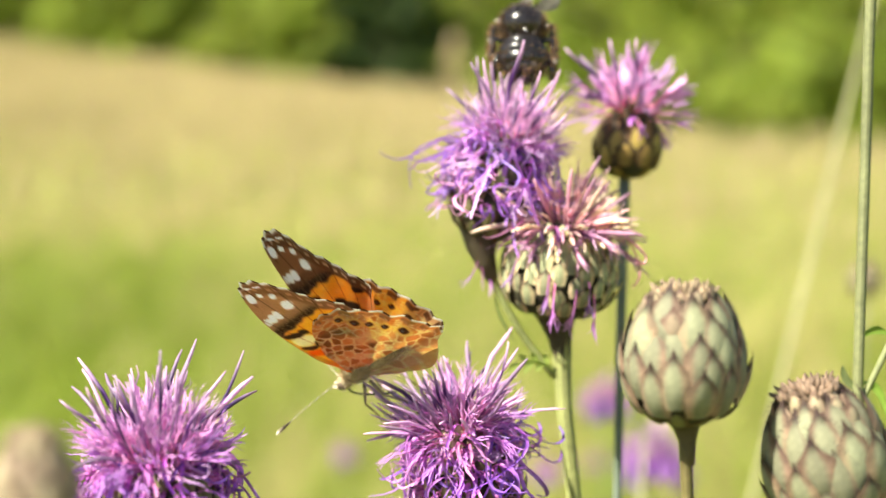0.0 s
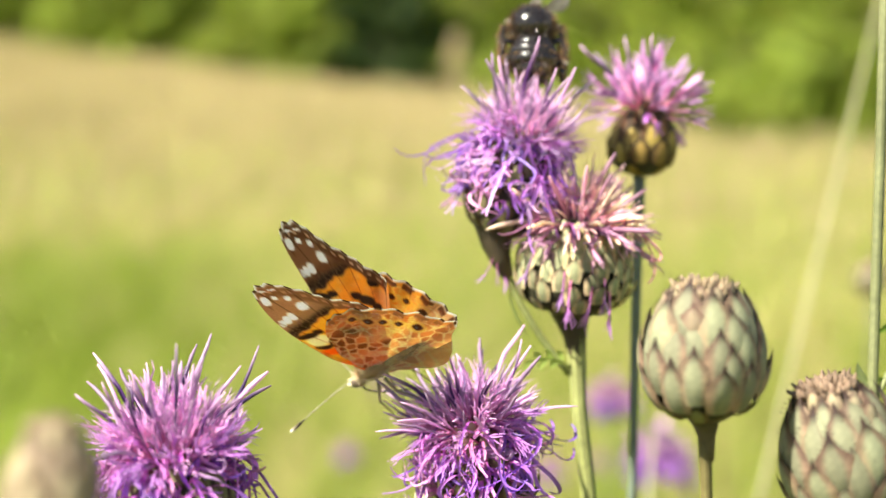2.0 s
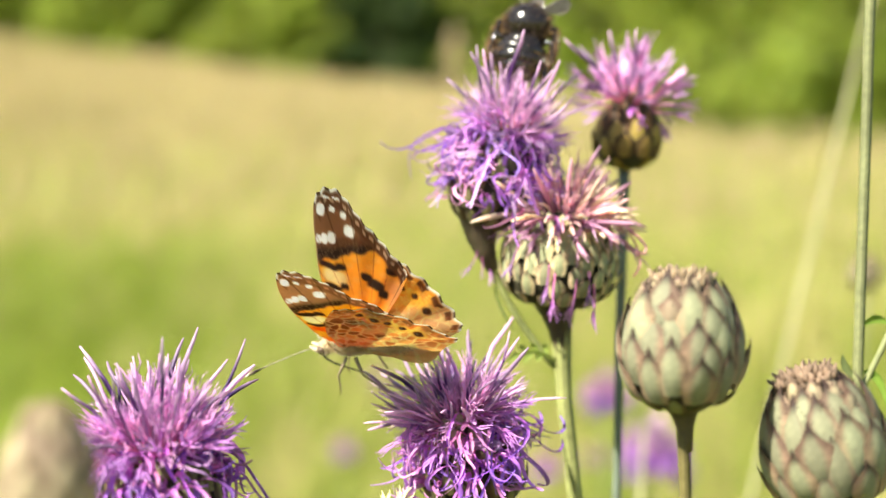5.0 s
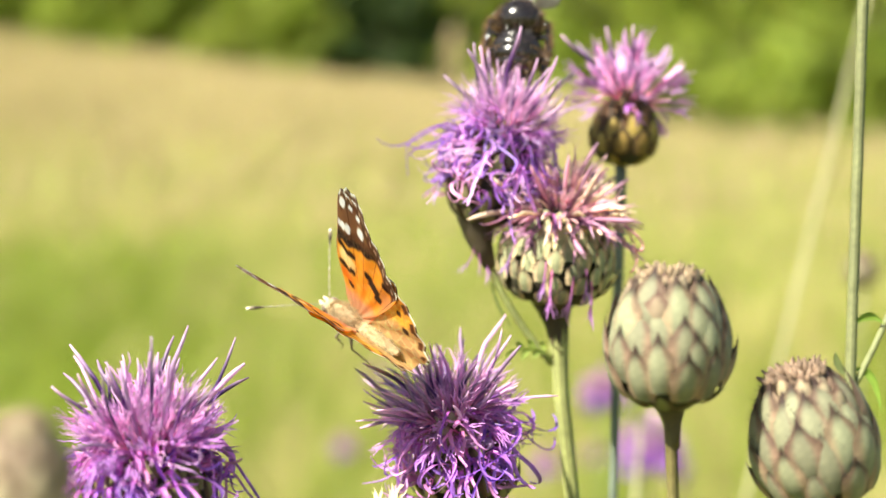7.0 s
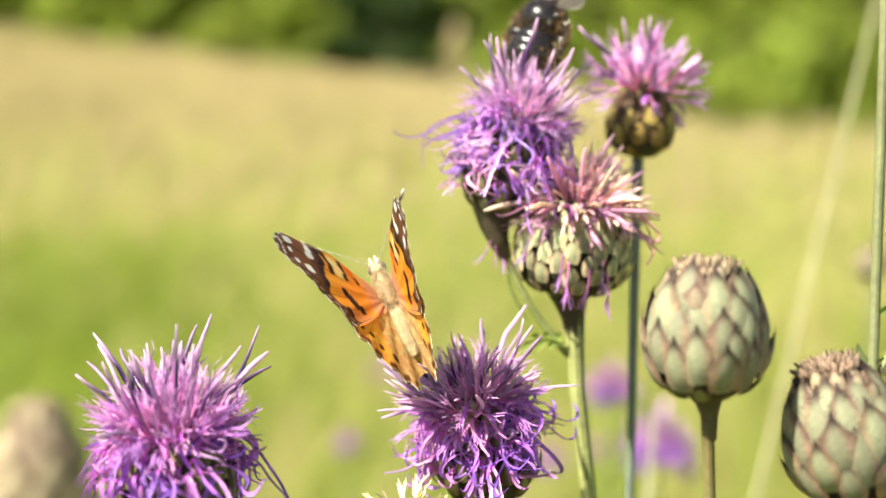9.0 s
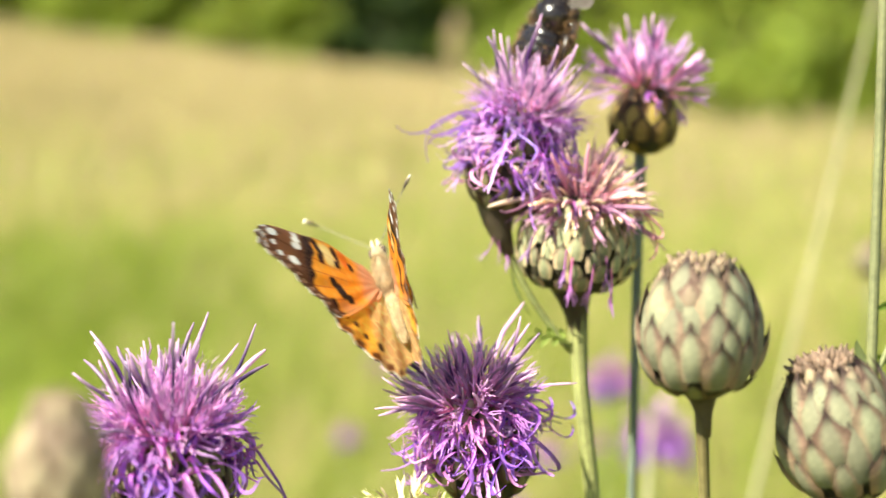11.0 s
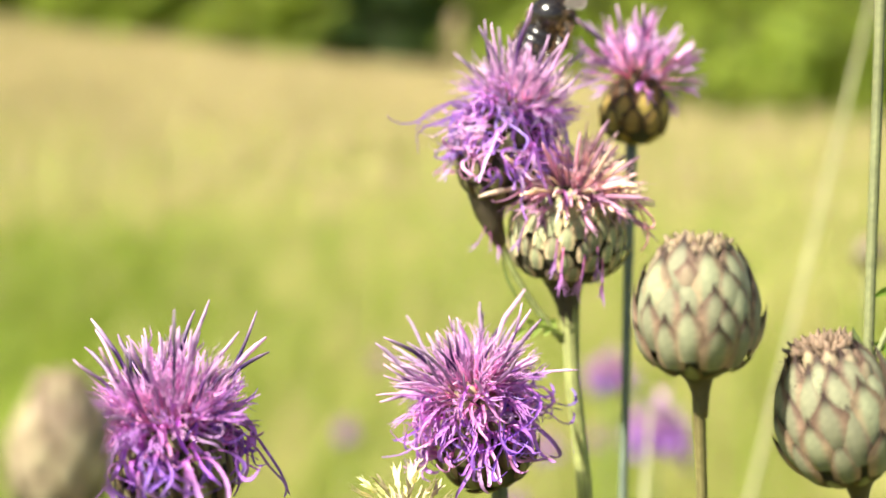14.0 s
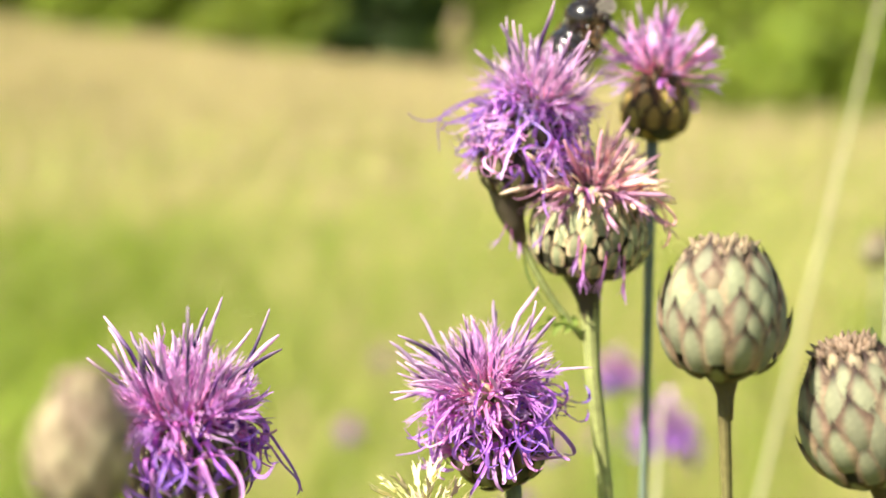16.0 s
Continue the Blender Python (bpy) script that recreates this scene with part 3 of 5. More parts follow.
def leaf(plant, p0, p1, bend, wide, colour=(0.22, 0.33, 0.05), name="leaf"):
    """A narrow arched leaf between two points, creased along its midrib."""
    p0, p1, b = Vector(p0), Vector(p1), Vector(bend)
    pts = bezier(p0, p0.lerp(p1, 0.33) + b, p0.lerp(p1, 0.66) + b, p1, 8)
    d = (p1 - p0).normalized()
    s = d.cross(Vector((0.2, 1, 0.3))).normalized()
    u = s.cross(d)
    g = Geo()
    v, f, c = [], [], []
    for i, p in enumerate(pts):
        w = wide * math.sin(math.pi * min(0.97, 0.12 + 0.86 * i / 8))
        v += [p - s * w / 2, p + u * w * 0.22, p + s * w / 2]
        c += [colour, np.array(colour) * 1.25, colour]
    for i in range(8):
        a = 3 * i
        f += [(a, a + 1, a + 4, a + 3), (a + 1, a + 2, a + 5, a + 4)]
    g.add(v, f, c)
    return part(name, g.mesh(name, M_LEAF), plant)


def down(p, ground_offset, n=14, bow=(0, 0, 0)):
    p = Vector(p)
    return bezier(p, p + Vector((bow[0], bow[1], -0.08)), Vector((ground_offset[0], ground_offset[1], 0.4)), Vector((ground_offset[0], ground_offset[1], -0.02)), n)


def build_knapweeds():
    made = {}
    grp = "knapweeds in the foreground"
    # open flower beside the butterfly's flower
    p = thing("knapweed", (-0.0446, 0.2559, 0), "knapweed with one open purple flower head and drooping florets", "wildflower", grp)
    stem(p, down((0, 0, 0.9275), (0.02, 0.02)), 1.6 * MM, 1.5 * MM, dark_neck=0.5)
    flower_head(p, (0, 0, 0.9246), -2, 0, 18 * MM, 10.2 * MM, "dark", "dark", 6, 10, 11, "fresh", (190, 80, 32, 46, 52), 0.97, "open purple flower head", 60)
    made["lf"] = p
    # the butterfly's flower
    p = thing("knapweed", (0.0026, 0.2930, 0), "knapweed with an open purple flower head of spiky florets", "wildflower", grp)
    stem(p, down((0.0052, 0, 0.9228), (0.03, 0.03), bow=(0.004, 0, 0)), 1.6 * MM, 1.5 * MM, dark_neck=0.5)
    flower_head(p, (0.0052, 0, 0.9212), (8, -17), 40, 20.5 * MM, 9.4 * MM, "dark", "rosy", 8, 10, 12, "fresh", (150, 80, 30, 66, 84), 0.86, "open purple flower head", 74, anther_angle=0.95, curl_low=0.42)
    made["bf"] = p
    # two heads on one stem, with the bee
    p = thing("knapweed", (0.0224, 0.3152, 0), "tall knapweed with a purple head and a withering cream head", "wildflower", grp)
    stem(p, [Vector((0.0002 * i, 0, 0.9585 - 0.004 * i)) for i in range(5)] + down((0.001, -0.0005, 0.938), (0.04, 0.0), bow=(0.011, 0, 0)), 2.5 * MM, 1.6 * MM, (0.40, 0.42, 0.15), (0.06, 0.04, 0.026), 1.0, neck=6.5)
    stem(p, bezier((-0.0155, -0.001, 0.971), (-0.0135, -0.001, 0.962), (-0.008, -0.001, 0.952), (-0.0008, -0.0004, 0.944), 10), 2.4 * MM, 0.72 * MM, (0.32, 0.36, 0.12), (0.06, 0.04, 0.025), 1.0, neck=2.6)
    head, _ = flower_head(p, (-0.0008, 0, 0.9561), (10, 4), 15, 19.5 * MM, 11.9 * MM, "net", "net", 9, 13, 13, "cream", (44, 40, 0, 150, 10), 0.95, "withering flower head with cream and pink florets", 80, anther_angle=1.2)
    for k, (a, z, tilt) in enumerate(((-118, 11.0, 168), (-112, 9.5, 160), (-92, 8.5, 172), (-80, 10.0, 165), (-74, 7.5, 158), (-150, 14.0, 150))):
        part("floret", SETS["fresh"]["out"][k % 5], head, pose(0, 0, 0, 0, 0, a) @ Matrix.Translation((11.6 * MM, 0, z * MM)) @ pose(0, 0, 0, 0, tilt, 0) @ Matrix.Diagonal((0.95, 0.95, 0.95, 1)))
    flower_head(p, (-0.0155, -0.0006, 0.9708), 17, 0, 21 * MM, 8.2 * MM, "dark", "dark", 7, 10, 24, "lilac", (140, 90, 44, 40, 110), 0.85, "open purple flower head", 62, curl_low=0.30)
    for k, (x, z, tilt) in enumerate(((-0.0150, 0.9655, 170), (-0.0158, 0.9665, 195), (-0.0140, 0.9660, 150))):
        part("floret", SETS["fresh"]["out"][k], p, Matrix.Translation((x, -0.0025, z)) @ pose(0, 0, 0, 0, tilt, 20 * k) @ Matrix.Diagonal((0.6, 0.6, 0.6, 1)))
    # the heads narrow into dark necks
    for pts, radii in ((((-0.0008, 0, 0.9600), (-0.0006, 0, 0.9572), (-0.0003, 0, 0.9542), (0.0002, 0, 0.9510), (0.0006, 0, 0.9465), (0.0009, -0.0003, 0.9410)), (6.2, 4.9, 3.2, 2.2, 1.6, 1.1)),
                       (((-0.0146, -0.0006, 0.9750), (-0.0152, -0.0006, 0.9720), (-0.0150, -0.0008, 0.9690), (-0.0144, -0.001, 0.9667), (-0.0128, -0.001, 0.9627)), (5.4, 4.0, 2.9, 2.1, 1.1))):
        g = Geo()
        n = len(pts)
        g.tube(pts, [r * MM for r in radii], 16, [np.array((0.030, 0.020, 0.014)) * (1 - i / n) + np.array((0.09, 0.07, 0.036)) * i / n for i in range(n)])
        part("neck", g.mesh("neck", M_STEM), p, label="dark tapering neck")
    # small pinnate leaf at the fork
    fresh = (0.36, 0.45, 0.10)
    leaf(p, (-0.0006, -0.001, 0.9450), (-0.0092, -0.003, 0.9462), (0, -0.001, 0.0022), 0.7 * MM, fresh)
    for x0, x1, z1 in ((-0.0022, -0.0030, 0.9488), (-0.0042, -0.0054, 0.9490), (-0.0062, -0.0078, 0.9486), (-0.0030, -0.0046, 0.9452), (-0.0052, -0.0068, 0.9448), (-0.0078, -0.0098, 0.9446)):
        leaf(p, (x0, -0.002, 0.9468), (x1, -0.0025, z1), (-0.0003, 0, 0.0004), 1.3 * MM, fresh)
    leaf(p, (-0.0125, -0.002, 0.960), (-0.0085, -0.003, 0.951), (-0.001, 0, 0), 0.7 * MM, (0.16, 0.2, 0.05))
    made["cl"] = p
    # smaller flower behind on a thin stem
    p = thing("knapweed", (0.0373, 0.3398, 0), "knapweed with a small brown-scaled head and ragged pink florets", "wildflower", grp)
    stem(p, [(0, 0, 0.982), (0, 0, 0.975), (-0.0002, 0, 0.965)] + down((-0.0006, -0.002, 0.9526), (-0.012, 0.0)), 1.25 * MM, 0.95 * MM, (0.17, 0.21, 0.15), (0.09, 0.09, 0.10), 0.3)
    flower_head(p, (0, 0, 0.9808), 6, 0, 14.5 * MM, 7.3 * MM, "ochre", "brown", 6, 9, 15, "pink", (64, 12, 0, 8), 1.06, "ragged pink flower head", 74)
    made["tr"] = p
    # two closed buds
    p = thing("knapweed", (0.0368, 0.2481, 0), "knapweed with one closed egg-shaped green bud", "wildflower", grp)
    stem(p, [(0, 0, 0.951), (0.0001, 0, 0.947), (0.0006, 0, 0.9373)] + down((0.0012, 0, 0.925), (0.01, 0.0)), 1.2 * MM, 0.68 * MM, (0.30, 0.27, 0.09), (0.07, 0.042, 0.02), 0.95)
    flower_head(p, (0, 0, 0.9487), (4, -2), 12, 20.8 * MM, 9.3 * MM, "green", "top", 9, 9, 16, None, size=1.04, label="closed bud of overlapping green scales")
    made["bud"] = p
    p = thing("knapweed", (0.0619, 0.2505, 0), "knapweed with one leaning closed green bud", "wildflower", grp)
    stem(p, [(0, 0, 0.9355), (0.0008, 0, 0.928)] + down((0.0016, 0, 0.920), (0.012, 0.0)), 1.2 * MM, 0.68 * MM, (0.30, 0.27, 0.09), (0.07, 0.042, 0.02), 0.95)
    flower_head(p, (0, 0, 0.9321), (3, -16), 30, 23.0 * MM, 9.45 * MM, "green", "top", 9, 9, 17, None, size=1.06, label="closed bud of overlapping green scales")
    made["rb"] = p
    for key, low in (("bud", 0.9487), ("rb", 0.9321)):
        g = Geo()
        pts = [(0.0008 * k / 5 * (1 if key == "bud" else 1.6), 0, low + 0.0030 - 0.0019 * k) for k in range(6)]
        g.tube(pts, [r * MM for r in (5.2, 3.5, 2.0, 1.35, 1.1, 0.9)], 14, [np.array((0.11, 0.08, 0.04)) * (0.55 + 0.09 * k) for k in range(6)])
        part("neck", g.mesh("neck", M_STEM), made[key], label="dark tapering neck")
    # bud close before the camera
    p = thing("knapweed", (-0.0411, 0.161, 0), "knapweed with one small closed pinkish bud", "wildflower", grp)
    stem(p, down((0, 0, 0.953), (0.0, 0.0)), 1.0 * MM, 0.8 * MM)
    flower_head(p, (0, 0, 0.9512), 2, 12, 14.5 * MM, 5.2 * MM, "rosy", "rosy", 7, 8, 18, None, size=0.62, label="closed bud of overlapping scales")
    made["nb"] = p
    # withered head below the butterfly's flower
    p = thing("knapweed", (-0.0082, 0.2773, 0), "knapweed with a withered straw-coloured flower head", "wildflower", grp)
    stem(p, down((0, 0, 0.911), (-0.02, 0.0)), 1.2 * MM, 1.0 * MM)
    flower_head(p, (0, 0, 0.9089), 0, 0, 12 * MM, 6.5 * MM, "ochre", "ochre", 5, 8, 19, "straw", (26, 24, 4, 0), 0.7, "withered flower head", 80)
    # flowers further back
    for x, y, z, kind, s, lean in ((0.1069, 0.8341, 0.7976, "deep", 1.45, 4), (0.088, 0.8859, 0.8183, "pink", 0.95, 0), (-0.1308, 2.16, 0.50, "pink", 1.2, 0), (0.085, 1.95, 0.46, "pink", 1.1, 0), (-0.10, 2.6, 0.52, "cream", 1.3, 0), (0.215, 2.3, 0.46, "cream", 1.3, 0), (0.1113, 1.766, 0.57, "pink", 1.2, 0)):
        p = thing("knapweed", (x, y, 0), "knapweed with a pink-purple flower among the grass", "wildflower", "knapweeds in the meadow")
        stem(p, down((0, 0, z + 0.001), (0.02, 0.01)), 1.2 * MM, 1.0 * MM)
        flower_head(p, (0, 0, z), lean, 0, 15 * MM, 7.5 * MM, "green", "green", 5, 8, 21, kind, (50, 40, 24, 0), s, "pink-purple flower head")
    p = thing("knapweed", (0.1785, 0.6946, 0), "knapweed with one small closed bud on a thin stem", "wildflower", "knapweeds in the meadow")
    stem(p, down((0, 0, 0.912), (0.002, 0.0)), 0.9 * MM, 0.8 * MM, (0.26, 0.26, 0.14))
    flower_head(p, (0, 0, 0.9107), 0, 0, 15 * MM, 6.6 * MM, "green", "top", 6, 8, 22, None, size=0.68, label="small closed bud")
    return made


def build_stalks():
    # green side stem with small curled leaves
    p = thing("green_stalk", (0.0751, 0.2955, 0), "thin green plant stalk with small curled leaves", "plant stalk")
    stem(p, [(0.0029, 0.0085, 1.035), (0.0026, 0.008, 1.021), (0.0015, 0.0045, 0.985), (0.0006, 0.002, 0.960), (0, 0, 0.9398), (-0.0005, 0, 0.90), (0.01, 0.02, 0.4), (0.01, 0.02, -0.02)], 1.0 * MM, 1.0 * MM, (0.24, 0.25, 0.11), (0.11, 0.11, 0.06))
    stem(p, bezier((0.0004, 0.001, 0.9415), (0.003, 0.001, 0.947), (0.006, 0.001, 0.953), (0.0095, 0.002, 0.962), 6), 0.5 * MM, 0.6 * MM, (0.30, 0.33, 0.14), name="side_shoot")
    leaf(p, (0.0008, 0.001, 0.9545), (0.0060, 0.000, 0.9545), (0, 0, 0.0018), 1.7 * MM)
    leaf(p, (0.0003, 0.001, 0.946), (0.0058, 0.000, 0.9385), (0.001, 0, 0.0035), 1.6 * MM)
    leaf(p, (0.0001, 0.001, 0.9445), (-0.0028, 0.000, 0.9495), (-0.001, 0, 0.0), 1.5 * MM, (0.33, 0.38, 0.16))
    leaf(p, (0.0002, 0.001, 0.9430), (-0.0018, 0.000, 0.9440), (0, 0, 0.001), 1.2 * MM, (0.33, 0.38, 0.16))
    # dry straw leaning behind
    p = thing("straw_stalk", (0.0, 0.55, 0), "leaning dry straw-coloured grass stalk", "grass stalk")
    g = Geo()
    a, b = Vector((0.112, 0.038, 0.849)), Vector((0.154, 0.0552, 1.0224))
    d = b - a
    pts = [a - d * 4.88, a - d * 2, a - d * 0.6, a, a + d * 0.5, b, b + d * 0.35]
    g.tube(pts, [1.4 * MM, 1.2 * MM, 1.05 * MM, 0.95 * MM, 0.85 * MM, 0.7 * MM, 0.45 * MM], 8, (0.52, 0.47, 0.28))
    part("stalk", g.mesh("stalk", M_STRAW), p)
    # pale leaf behind the stems
    p = thing("pale_leaf", (0.0514, 0.49, 0), "pale dry leaf blade standing in the grass", "leaf")
    leaf(p, (-0.03, 0.0, -0.01), (0.0095, 0.002, 0.8945), (-0.004, 0, 0.03), 9 * MM, (0.62, 0.58, 0.36), "blade")
    # seed spike far behind
    p = thing("grass_spike", (0.0215, 3.0163, ground_z(0.02, 3.0)), "tall grass stalk with a tan seed spike", "grass stalk")
    g = Geo()
    g.tube([(0, 0, 0), (0.0, 0, 0.6), (0, 0, 1.02)], [2.2 * MM, 2 * MM, 1.6 * MM], 6, (0.40, 0.38, 0.16))
    part("stalk", g.mesh("stalk", M_STRAW), p)
    g = Geo()
    for i in range(60):
        z = 0.98 + 0.10 * i / 60
        w = 17 * MM * math.sin(math.pi * (0.1 + 0.85 * i / 60))
        an = i * 2.4
        q = Vector((math.cos(an), math.sin(an), 0))
        g.tube([(0, 0, z), q * w * 0.7 + Vector((0, 0, z + 0.01)), q * w + Vector((0, 0, z + 0.022))], [1.2 * MM, 2.6 * MM, 0.3 * MM], 5, (0.60, 0.46, 0.26))
    part("seed_spike", g.mesh("seed_spike", M_STRAW), p)


# ---- butterfly ----
FORE = [(1.5, 0.5), (5.2, 5), (8.3, 11), (9.8, 17.5), (10.5, 23), (10.3, 27.3), (9.0, 29.6), (6.6, 30.0), (4.0, 28.1), (1.2, 25.4), (-1.6, 23.1), (-4.6, 20.8), (-7.2, 18.2), (-7.0, 15), (-5.2, 9.5), (-2.2, 1.5)]
HIND = [(1, 0.3), (2, 6), (0.6, 11.5), (-1.8, 15.6), (-5, 17.9), (-8.6, 17.8), (-12.3, 16.0), (-15.4, 13.2), (-18, 9.8), (-20.0, 6.2), (-20.6, 3.8), (-17.6, 1.6), (-15.4, -1.4), (-12.6, -3.6), (-7.5, -3.4), (-2, -1.8)]
EYESPOTS = ((-7.4, 15.2, 0.75), (-9.3, 13.3, 1.0), (-11.0, 11.5, 0.8), (-13.0, 9.8, 0.8), (-14.7, 7.0, 1.05))


def curve_through(pts, n, closed=True):
    """Catmull-Rom curve through points; gives places and the knot parameter."""
    out, knots = [], []
    P = [np.array(p, dtype=float) for p in pts]
    m = len(P)
    for i in range(n):
        s = i / n * m if closed else i / (n - 1) * (m - 1)
        k = int(s)
        t = s - k
        a, b, c, d = (P[(k + j) % m] for j in (-1, 0, 1, 2))
        out.append(0.5 * (2 * b + (c - a) * t + (2 * a - 5 * b + 4 * c - d) * t * t + (3 * b - a - 3 * c + d) * t ** 3))
        knots.append(s)
    return np.array(out), np.array(knots)


def soft(x, a, b):
    t = np.clip((x - a) / (b - a), 0, 1)
    return t * t * (3 - 2 * t)


def lay(col, mask, c):
    return col * (1 - mask[:, None]) + np.array(c) * mask[:, None]


def dot(x, y, cx, cy, rx, ry, blur=0.25):
    return 1 - soft((np.abs((x - cx) / rx) ** 3 + np.abs((y - cy) / ry) ** 3) ** (1 / 3), 1 - blur, 1 + blur)


def fore_colours(x, y, rim, knot, under):
    """rim: 1 at the wing's edge, 0 at its root."""
    n = len(x)
    wav = 0.5 * np.sin(x * 2.1 + y * 1.3) + 0.4 * np.sin(y * 3.1 - x * 0.7)
    fleck = np.sin(x * 5.3 + 1.8 * np.sin(y * 3.1)) * np.sin(y * 5.9 + 1.5 * np.sin(x * 2.7))
    orange = (0.94, 0.50, 0.10) if under else (0.92, 0.39, 0.04)
    black = (0.09, 0.055, 0.036) if under else (0.040, 0.022, 0.015)
    tipc = (0.62, 0.45, 0.28) if under else (0.11, 0.066, 0.04)
    cream = (0.93, 0.80, 0.60) if under else (0.95, 0.66, 0.30)
    white = (0.92, 0.91, 0.88)
    col = np.tile(orange, (n, 1)).astype(float)
    col = lay(col, 0.35 * soft(wav, -0.1, 0.7), (0.95, 0.56, 0.14))
    col = lay(col, 1 - soft(y + 0.3 * x + 0.4 * wav, 4.6, 8.0), (0.78, 0.22, 0.06) if under else (0.66, 0.47, 0.26))
    col = lay(col, 0.75 * (1 - soft(x - 0.12 * y, -7.2, -4.4)) * (1 - soft(y, 14, 17)), (0.60, 0.36, 0.17))
    # pale cell mark between dark bars near the leading edge
    col = lay(col, dot(x, y, 5.5, 12.1, 2.3, 1.5, 0.3), cream)
    col = lay(col, dot(x, y, 4.9, 8.2, 1.9, 1.0, 0.4), (0.86, 0.20, 0.03) if under else (0.80, 0.27, 0.03))
    for cx, cy, rx, ry in ((5.6, 9.9, 1.8, 0.55), (3.6, 10.8, 0.9, 0.65), (7.0, 14.0, 2.1, 0.65), (4.7, 14.6, 1.1, 0.75), (3.1, 7.2, 1.0, 0.6),
                           (-2.0, 13.4, 1.7, 1.05), (-0.2, 14.3, 1.0, 0.8), (-3.6, 12.0, 0.9, 0.9), (-4.6, 17.2, 1.0, 0.7)):
        col = lay(col, dot(x, y, cx + 0.2 * wav, cy + 0.12 * wav, rx, ry, 0.25), black)
    dark = soft(y + 0.62 * x + 0.5 * wav, 19.3, 20.2)
    col = lay(col, dark, tipc)
    near = (20.3, 22.0) if under else (22.0, 24.6)
    col = lay(col, dark * (1 - soft(y + 0.5 * x, *near)), black)
    col = lay(col, 0.5 * dark * soft(fleck, 0.15, 0.6), (0.48, 0.34, 0.20) if under else (0.20, 0.12, 0.07))
    outer = ((knot > 4.6) & (knot < 12.4)).astype(float)
    col = lay(col, outer * soft(rim + 0.012 * wav, 0.84, 0.89), (0.40, 0.26, 0.15) if under else (0.085, 0.045, 0.026))
    col = lay(col, outer * soft(rim, 0.905, 0.92) * (1 - soft(rim, 0.935, 0.95)) * (np.sin(knot * 12) > -0.2), (0.50, 0.36, 0.24))
    for cx, cy, rx, ry in ((9.25, 18.8, 0.6, 0.9), (8.1, 19.4, 0.62, 1.1), (6.8, 20.1, 0.75, 1.15), (3.75, 22.5, 1.0, 1.15), (9.2, 25.2, 0.75, 1.25), (7.2, 25.9, 0.5, 0.6), (5.1, 25.3, 0.55, 0.7),
                           (8.6, 28.0, 0.8, 0.28), (6.6, 28.2, 0.7, 0.25)):
        col = lay(col, dot(x, y, cx, cy, rx, ry, 0.18), white)
    vein = np.abs(((np.degrees(np.arctan2(x + 2, y)) + 40) / 9.5) % 1 - 0.5)
    col = lay(col, 0.55 * (1 - soft(vein, 0.015, 0.06)) * soft(y, 8, 11), (0.10, 0.055, 0.03))
    lead = ((knot > 0.5) & (knot < 4.4)).astype(float)
    col = lay(col, lead * soft(rim, 0.955, 0.975) * (0.5 + 0.5 * (np.sin(y * 7) > 0)), (0.45, 0.33, 0.20))
    col = lay(col, outer * soft(rim, 0.968, 0.982), (0.84, 0.80, 0.72))
    return lay(col, outer * soft(rim, 0.968, 0.982) * (np.sin(knot * 2 * math.pi * 1.15) > 0.35), (0.14, 0.09, 0.055))


